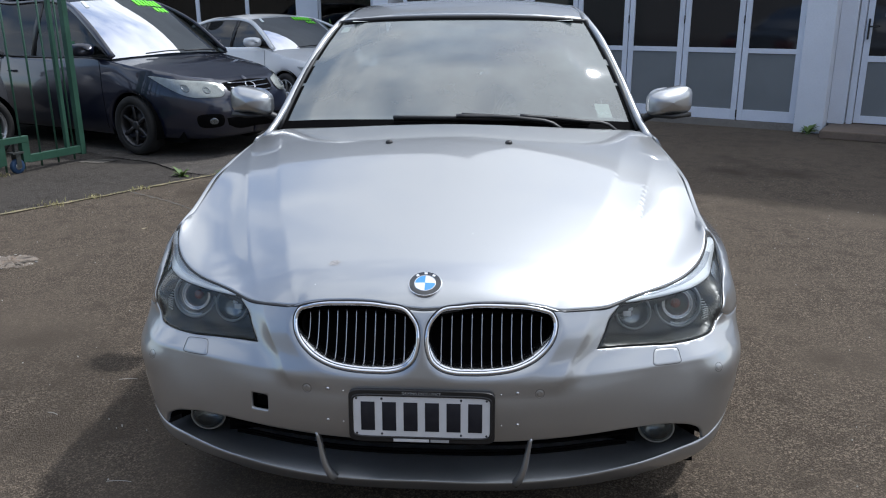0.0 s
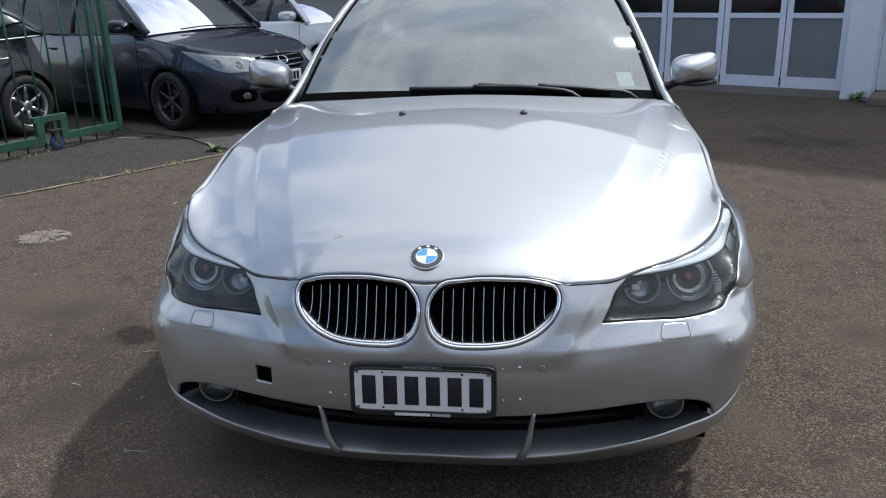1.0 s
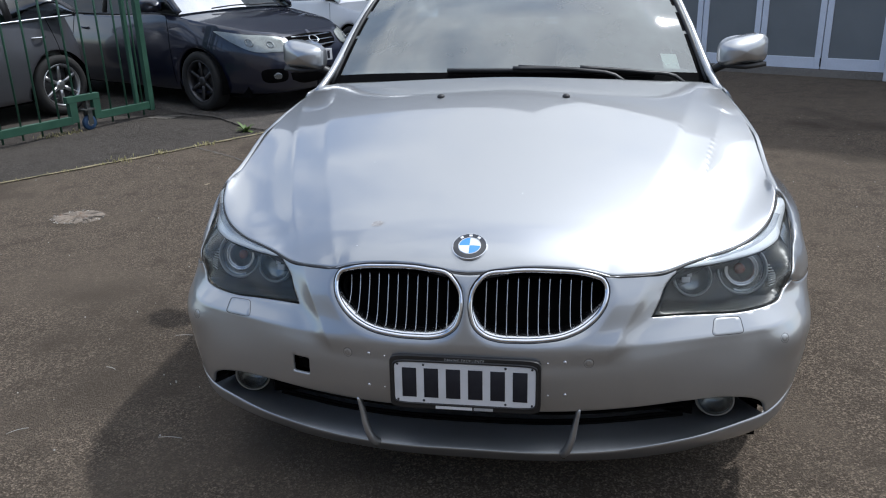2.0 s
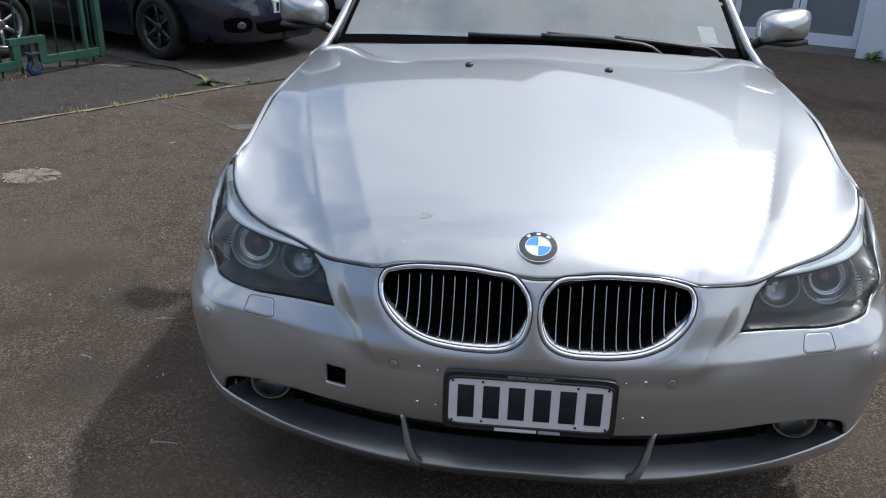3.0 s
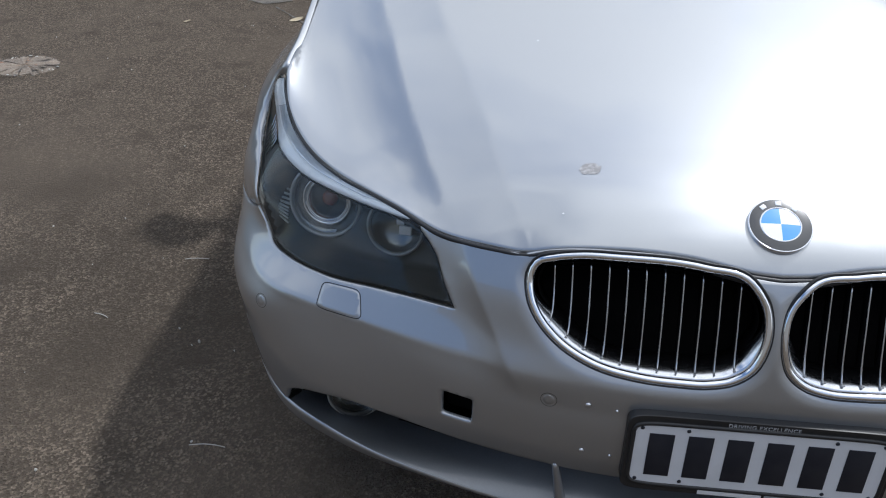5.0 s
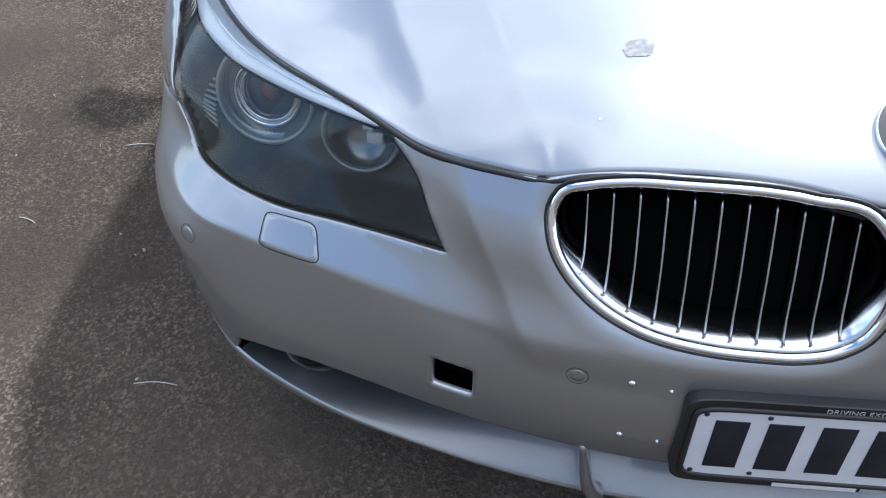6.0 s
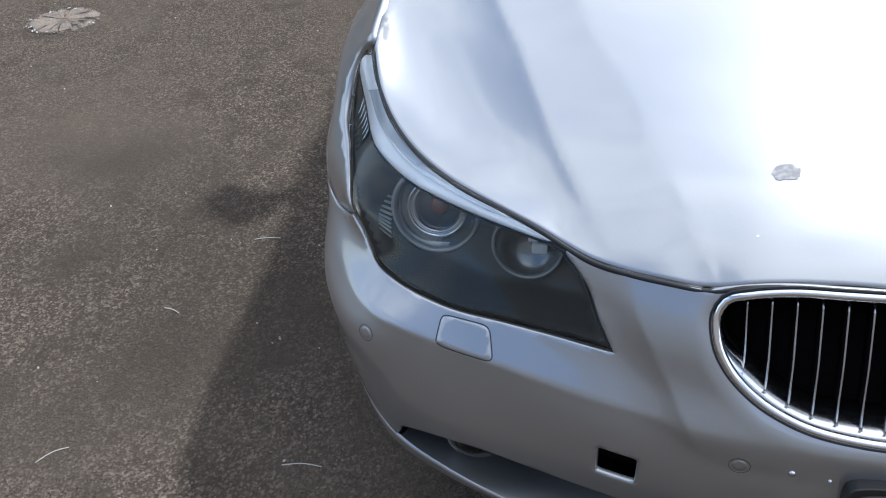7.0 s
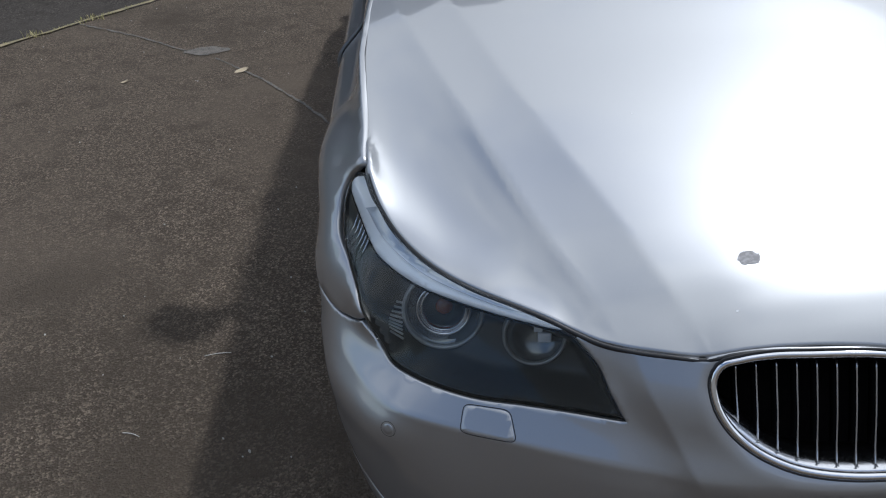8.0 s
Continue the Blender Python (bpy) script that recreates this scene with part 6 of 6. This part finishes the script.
# ---- parked cars ----
def parked_car(name, label, group, paint, at, turn, size, front_axle, base, deck, roof_pts, metal, spokes, wheel_r=.315, sign=None, lamp=lamp_cover, screen_glass=car_pane):
    """A parked car, nose at its own origin, tail along +y. deck: heights of the body's top edge along y; roof_pts: windscreen foot and head, rear head and foot as (y, z)."""
    length, width = size
    car = thing(name, label, "car", group)
    half = width / 2
    axles = (front_axle, front_axle + base)

    n_pts = 720
    t = np.linspace(0, 2 * math.pi, n_pts + 1)
    px, py = half * np.sign(np.sin(t)) * np.abs(np.sin(t)) ** (2 / 4.6), length / 2 - length / 2 * np.sign(np.cos(t)) * np.abs(np.cos(t)) ** (2 / 3.6)
    s_of = np.concatenate([[0], np.cumsum(np.hypot(np.diff(px), np.diff(py)))])
    total = s_of[-1]

    def body(s, z):
        s, z = np.asarray(s, float) % total, np.asarray(z, float)
        x, y = np.interp(s, s_of, px), np.interp(s, s_of, py)
        wide = curve((.15, .3, .5, .68, .85, 1.05), (.93, .975, 1.0, .995, .955, .90), z)
        nose = curve((.15, .3, .5, .65, .8, 1.0), (.10, .02, .0, .05, .20, .5), z) * fade(length * .42, 0, y)
        tail = curve((.15, .3, .5, .8, 1.0), (.10, .02, .0, .04, .10), z) * fade(length * .6, length, y)
        return np.stack([x * wide, y + nose - tail, z + 0 * s], -1)

    def body_out(d):
        def place(s, z):
            p = body(s, z)
            n = np.cross(body(np.asarray(s) + .01, z) - p, body(s, np.asarray(z) + .004) - p)
            return p + n / (np.linalg.norm(n, axis=-1, keepdims=True) + 1e-9) * d
        return place

    deck_y, deck_z = zip(*deck)
    s_axis = np.arange(0, total, .05)
    top = np.stack([s_axis, curve(deck_y, deck_z, np.interp(s_axis, s_of, py))], -1)
    low = np.stack([s_axis[::-1], np.full(len(s_axis), .20)], -1)
    sides = []
    for right in (True, False):
        for yw in axles:
            k = np.arange(len(py))[(px > half * .8) if right else (px < -half * .8)]
            sides.append((float(np.interp(yw, py[k] if right else py[k][::-1], s_of[k] if right else s_of[k][::-1])), right, yw))
    holes = []
    for s0, right, yw in sides:
        c = arch(0, wheel_r, wheel_r * 1.13, -20, 200, 36)
        holes.append(np.stack([s0 + c[:, 0] * (1 if right else -1), np.maximum(c[:, 1], .203)], -1))
    outline = np.concatenate([top, low])
    shell_ob = part("body", panel(outline, holes, body, (.05, .045), .02, .006), paint, car)
    # bonnet and boot decks
    for name2, y0, y1 in (("bonnet", .0, roof_pts[0][0] + .05), ("boot_lid", roof_pts[3][0] - .05, length)):
        bm = bmesh.new()
        rows = []
        ss = np.linspace(0, total / 2, 400)
        zs = curve(deck_y, deck_z, np.interp(ss, s_of, py))
        rim_p = body(ss, zs)
        use = (rim_p[:, 1] <= y1) if name2 == "bonnet" else (rim_p[:, 1] >= y0)
        for x, y, z in rim_p[use][::6]:
            rise = .045 * float(fade(0, .35, y - rim_p[0, 1])) * float(fade(0, .2, rim_p[-1, 1] - y))
            rows.append([(x * f, y, z + rise * (1 - abs(f) ** 2.6)) for f in np.linspace(-1, 1, 15)])
        grid_faces(bm, rows)
        bmesh.ops.recalc_face_normals(bm, faces=bm.faces[:])
        part(name2, bm, paint, car)
    # greenhouse
    (fy, fz), (hy, hz), (ry, rz), (by, bz) = roof_pts
    wb, wr = half * .90, half * .70
    base_z = lambda y: float(curve(deck_y, deck_z, y))
    mid_y = (hy + ry) / 2
    rail = spline([(wb, fy, fz - .01), ((wb + wr) / 2 + .02, (fy + hy) / 2, (fz + hz) / 2 + .03), (wr, hy + .05, hz - .045), (wr - .01, mid_y, max(hz, rz) - .02), (wr, ry - .05, rz - .045), ((wb + wr) / 2 + .02, (ry + by) / 2, (rz + bz) / 2 + .02), (wb, by, bz - .01)], 50)
    for s in (-1, 1):
        bm = bmesh.new()
        sweep(bm, rail * (s, 1, 1), [(-.035, -.012), (-.03, .012), (.03, .012), (.035, -.012)], lambda p: Vector((p.x, 0, .7)).normalized())
        part("pillar_and_rail", bm, paint, car)
        belt = np.stack([np.interp(rail[:, 1], [fy, mid_y, by], [wb, half * .93, wb]), rail[:, 1], [base_z(y) + .0 for y in rail[:, 1]]], -1)
        bm = bmesh.new()
        grid_faces(bm, [(belt + (rail - belt) * f) * (s, 1, 1) + np.array([s * .025 * math.sin(math.pi * f), 0, 0]) for f in np.linspace(0, 1, 5)])
        part("side_window", bm, dark_pane, car)
        bm = bmesh.new()
        tube(bm, [tuple(p) for p in belt * (s, 1, 1)], .012, 6)
        part("belt_trim", bm, chrome if metal is alloy else black_plastic, car)
        for f in (.42, .70):
            i = int(f * 49)
            bm = bmesh.new()
            sweep(bm, [Vector(belt[i] * (s, 1, 1)), Vector((belt[i] * .5 + rail[i] * .5) * (s, 1, 1)) + Vector((s * .027, 0, 0)), Vector(rail[i] * (s, 1, 1))], [(-.04, 0), (-.04, .008), (.04, .008), (.04, 0)], Vector((s, 0, .3)))
            part("door_pillar", bm, black_plastic, car)
        for y in (mid_y - .15, mid_y + .75):
            q = body(np.interp(y, py[: n_pts // 2], s_of[: n_pts // 2]), .82)
            bm = bmesh.new()
            tube(bm, spline([(s * (q[0] - .01), y - .09, .82), (s * (q[0] + .03), y - .05, .82), (s * (q[0] + .03), y + .05, .82), (s * (q[0] - .01), y + .09, .82)], 10), .011, 6)
            part("door_handle", bm, chrome if metal is alloy else paint, car)
        for y in (fy + .12, mid_y + .12, mid_y + 1.0):
            bm = bmesh.new()
            zz = np.linspace(.26, base_z(y) - .01, 12)
            tube(bm, [tuple(body_out(.001)(np.interp(y, py[: n_pts // 2], s_of[: n_pts // 2]), z) * (s, 1, 1)) for z in zz], .003, 5)
            part("door_gap", bm, void_black, car)
        c = Vector((s * (half * .90 + .13), fy + .32, base_z(fy + .32) + .09))
        bm = bmesh.new()
        rows = [[c + Vector((s * x * k, d + .03 * x / .1, z * k)) for x, z in ring_points(0, 0, .11, .07, 24, 3)] for d, k in ((.05, .95), (0, 1), (-.04, .9), (-.07, .55), (-.078, .05))]
        grid_faces(bm, rows, close_v=True)
        bmesh.ops.recalc_face_normals(bm, faces=bm.faces[:])
        mir = part("wing_mirror", bm, paint, car)
        part("foot", boxed(s * half * .88, fy + .30, c.z - .06, s * (half * .90 + .06), fy + .36, c.z - .02, bevel=.008), black_plastic, mir)
    bm = bmesh.new()
    rows = []
    for y in np.linspace(hy, ry, 14):
        z = float(curve((hy, hy + .25, mid_y, ry - .25, ry), (hz, hz + .035, max(hz, rz) + .05, rz + .035, rz), y))
        rows.append([(wr * f, y, z - .045 * abs(f) ** 2.4) for f in np.linspace(-1, 1, 13)])
    grid_faces(bm, rows)
    part("roof", bm, paint, car)
    for nm, (y0, z0), (y1, z1), g in (("windscreen", roof_pts[0], roof_pts[1], screen_glass), ("rear_window", roof_pts[3], roof_pts[2], dark_pane)):
        bm = bmesh.new()
        rows = []
        for f in np.linspace(0, 1, 8):
            w = wb + (wr - wb) * f
            rows.append([(w * k, y0 + (y1 - y0) * f + (.10 if nm == "windscreen" else -.10) * k * k * (1 - .5 * f) + (-.04 if nm == "windscreen" else .04), z0 + (z1 - z0) * f + .04 * math.sin(math.pi * f) * (1 - .4 * k * k) - .03 * k * k) for k in np.linspace(-.97, .97, 13)])
        grid_faces(bm, rows)
        g_ob = part(nm, bm, g, car)
        if nm == "windscreen":
            scr = np.array(rows)
            if sign:
                u0, v0, n_bars = sign

                def at_screen(u, v):
                    i, j = min(int(v), 6), min(int(u), 11)
                    a, b = v - i, u - j
                    return (scr[i][j] * (1 - b) + scr[i][j + 1] * b) * (1 - a) + (scr[i + 1][j] * (1 - b) + scr[i + 1][j + 1] * b) * a + np.array([0, -.006, .006])

                for row, count, tall in ((v0 + 1.05, n_bars + 1, .95), (v0 + .15, n_bars - 2, .65)):
                    for k in range(count):
                        left = u0 + .62 * k + (1.7 if tall < .9 else 0)
                        bm = bmesh.new()
                        grid_faces(bm, [[at_screen(left + a, row + b) for a in (0, .22, .44)] for b in (0, tall * .5, tall)])
                        part("price_bar", bm, neon_green, g_ob, "neon green price film")
            bm = bmesh.new()
            grid_faces(bm, [[scr[6][1] * (1 - a) + scr[6][2] * a + np.array([0, -.004, .004]) for a in (.2, .6)], [scr[7][1] * (1 - a) + scr[7][2] * a + np.array([0, -.004, .004]) for a in (.2, .6)]])
            part("sticker", bm, paper, g_ob)
            for k in (3.2, 7.5):
                bm = bmesh.new()
                i = int(k)
                tube(bm, [scr[0][i] + np.array([0, -.01, .02]), scr[0][min(i + 2, 12)] + np.array([0, -.0, .03]), scr[0][min(i + 4, 12)] + np.array([0, -.0, .03])], .008, 6)
                part("wiper", bm, black_plastic, car)
    part("cabin_block", boxed(-half * .82, fy + .3, .3, half * .82, by - .2, .86), cabin_grey, car, "", False)
    for s in (-1, 1):
        for y in (mid_y - .35, mid_y + .55):
            part("seat", boxed(s * .12, y, .7, s * .62, y + .16, 1.22, bevel=.05), cabin_grey, car)
    part("underbody", boxed(-half * .80, .35, .16, half * .80, length - .35, .34), void_black, car, "", False)
    # lamps, grille, bumper intake, plates
    def patch(nm, pts, mtl, out=.006, under=None, label2=""):
        for s in (-1, 1):
            loop = spline(pts, 48, True) * (s, 1)
            if under:
                part(nm + "_bowl", panel(loop, [], body_out(.004), (.03, .03), 0, 0), under, car)
            part(nm, panel(loop, [], body_out(out), (.03, .03), .008, .002), mtl, car, label2)
    h0 = float(deck_z[0])
    patch("headlight", [(.38, h0 - .145), (.39, h0 - .155), (.58, h0 - .180), (.78, h0 - .165), (.96, h0 - .08), (1.12, h0 + .022), (1.13, h0 + .028), (1.11, h0 + .028), (.78, h0 - .005), (.42, h0 - .045), (.40, h0 - .05)], lamp, .012, lamp_pale, "clear headlight")
    for s in (-1, 1):
        for a, z, r in ((.56, h0 - .112, .030), (.76, h0 - .088, .036)):
            c = ring_points(a * s, z, r, r * .9, 28)
            bm = bmesh.new()
            tube(bm, [tuple(q) for q in body_out(.008)(c[:, 0], c[:, 1])], .007, 6, True)
            part("lamp_rim", bm, lamp_grey, car)
            part("lamp_eye", panel(c, [], body_out(.006), (.02, .02), 0, 0), lamp_grey, car)
    patch("fog_lamp", [(.525, .36), (.56, .35), (.595, .36), (.605, .385), (.56, .415), (.52, .385)], lamp_grey, .004)
    patch("fog_recess", [(.46, .34), (.56, .315), (.72, .35), (.73, .42), (.58, .455), (.46, .43)], void_black, .002)
    gl = np.concatenate([spline([(-.34, h0 - .05), (0, h0 - .035), (.34, h0 - .05)], 20), spline([(.32, h0 - .12), (.24, h0 - .17), (0, h0 - .185), (-.24, h0 - .17), (-.32, h0 - .12)], 30)])
    part("grille", panel(gl, [], body_out(.003), (.03, .03), .004, .001), void_black, car)
    for f in (.15, .5, .85):
        bm = bmesh.new()
        tube(bm, [tuple(body_out(.012)(s, h0 - .05 - .13 * f + .02 * abs(s))) for s in np.linspace(-.28, .28, 14)], .009, 6)
        part("grille_bar", bm, chrome, car)
    bm = bmesh.new()
    q = ring_points(0, h0 - .105, .06, .035, 24)
    tube(bm, [tuple(body_out(.018)(a, b)) for a, b in q], .007, 6, True)
    part("oval_mark", bm, chrome, car)
    lo_in = np.concatenate([spline([(-.42, .40), (0, .42), (.42, .40)], 16), spline([(.40, .33), (.3, .29), (0, .28), (-.3, .29), (-.40, .33)], 24)])
    part("lower_intake", panel(lo_in, [], body_out(.003), (.04, .03), .004, .001), void_black, car)
    pz = h0 - .265
    bm = bmesh.new()
    q = body(0.0, pz)
    plate = part("number_plate", boxed(-.18, q[1] - .014, pz - .06, .18, q[1] + .03, pz + .06, bevel=.004), plate_white, car, "", False)
    for k in range(6):
        part("character_bar", boxed(-.145 + .05 * k, q[1] - .017, pz - .04, -.110 + .05 * k, q[1] - .013, pz + .04), plate_ink, plate, "", False)
    for s in (-1, 1):
        for yw in axles:
            wheel(car, Matrix.Translation((s * (half - .115), yw, wheel_r)) @ Matrix.Rotation(radians(90 * s), 4, "Y"), wheel_r, .205, metal, spokes)
            bm = bmesh.new()
            grid_faces(bm, [[Vector((s * x, q2[0], q2[1])) for q2 in arch(yw, wheel_r, wheel_r * 1.16, -20, 200, 20)] for x in (half * .6, half * .965)])
            part("wheel_liner", bm, void_black, car)
    car.matrix_world = pose(*at, 0, 0, turn)
    return car


parked_car("wagon_car", "dark navy people carrier with a neon price on its windscreen", "parked cars", navy, (-2.42, 6.66, .010), 62, (4.74, 1.78), .95, 2.75,
           [(0, .80), (.35, .875), (.8, .93), (1.35, .985), (2.4, .98), (3.6, .99), (4.74, 1.0)], [(1.25, 1.015), (2.15, 1.60), (4.25, 1.58), (4.66, 1.02)], dark_alloy, 6, .312, (7.7, 5, 5))
parked_car("sedan_car", "white sedan with a neon price on its windscreen", "parked cars", white_car, (-1.65, 9.6, .010), 50, (4.45, 1.72), .88, 2.6,
           [(0, .68), (.35, .77), (.8, .84), (1.3, .92), (2.4, .92), (3.6, .95), (4.45, .96)], [(1.2, .93), (2.0, 1.36), (3.3, 1.34), (3.95, .97)], alloy, 8, .305, (7.0, 5, 5), screen_glass=dim_pane)
parked_car("hatchback_car", "graphite hatchback with silver wheels, parked behind the gate", "parked cars", graphite, (-7.06, 3.21, .010), -20, (3.98, 1.70), .85, 2.55,
           [(0, .72), (.35, .81), (.8, .88), (1.2, .95), (2.2, .96), (3.2, 1.0), (3.98, 1.02)], [(1.1, .98), (1.9, 1.46), (3.1, 1.44), (3.75, 1.06)], alloy, 6, .315)


# ---- shrubs behind the cars ----
def shrub(x, y, height, spread, seed):
    rnd = np.random.RandomState(seed)
    t = thing("shrub", "leafy green shrub behind the parked cars", "shrub", "shrubs", (x, y, .006))
    bm = bmesh.new()
    sweep(bm, [(0, 0, 0), (.05, .02, height * .25), (-.05, .08, height * .5), (.02, .03, height * .72)], lambda f: disc_section(.05 * (1 - .6 * f), 9), Vector((0, 1, 0)))
    part("trunk", bm, bark, t)
    tips = []
    for k in range(14):
        a, h0, ln = rnd.uniform(0, 6.28), height * rnd.uniform(.15, .6), spread * rnd.uniform(.5, 1.0)
        p = [Vector((0, 0, h0)), Vector((math.cos(a) * ln * .5, math.sin(a) * ln * .5, h0 + ln * .35)), Vector((math.cos(a) * ln, math.sin(a) * ln, h0 + ln * .55))]
        bm = bmesh.new()
        sweep(bm, p, lambda f: disc_section(.018 * (1 - .75 * f), 6), Vector((.3, .2, 1)))
        part("limb", bm, bark, t)
        tips += [p[1], p[2]]
    tips.append(Vector((0, 0, height * .85)))
    pts, faces = [], []
    for c in tips:
        for _ in range(260):
            o = Vector(rnd.normal(0, 1, 3)) * spread * .26
            s = rnd.uniform(.025, .05)
            d, e = Vector(rnd.normal(0, 1, 3)).normalized() * s, Vector(rnd.normal(0, 1, 3)).normalized() * s * .5
            k = len(pts)
            q = c + o
            pts += [q - d, q + e, q + d, q - e]
            faces.append((k, k + 1, k + 2, k + 3))
    me = bpy.data.meshes.new("crown")
    me.from_pydata([tuple(p) for p in pts], [], faces)
    me.materials.append(leaf_green)
    ob = new("crown", me)
    ob.parent = t
    tagged(ob, kind="stuff")


shrub(-2.3, 14.9, 1.25, .55, 4)
shrub(-3.3, 15.1, 1.05, .5, 7)
shrub(-10.6, 11.8, 1.5, .8, 5)
shrub(-12.2, 10.9, 1.4, .8, 6)
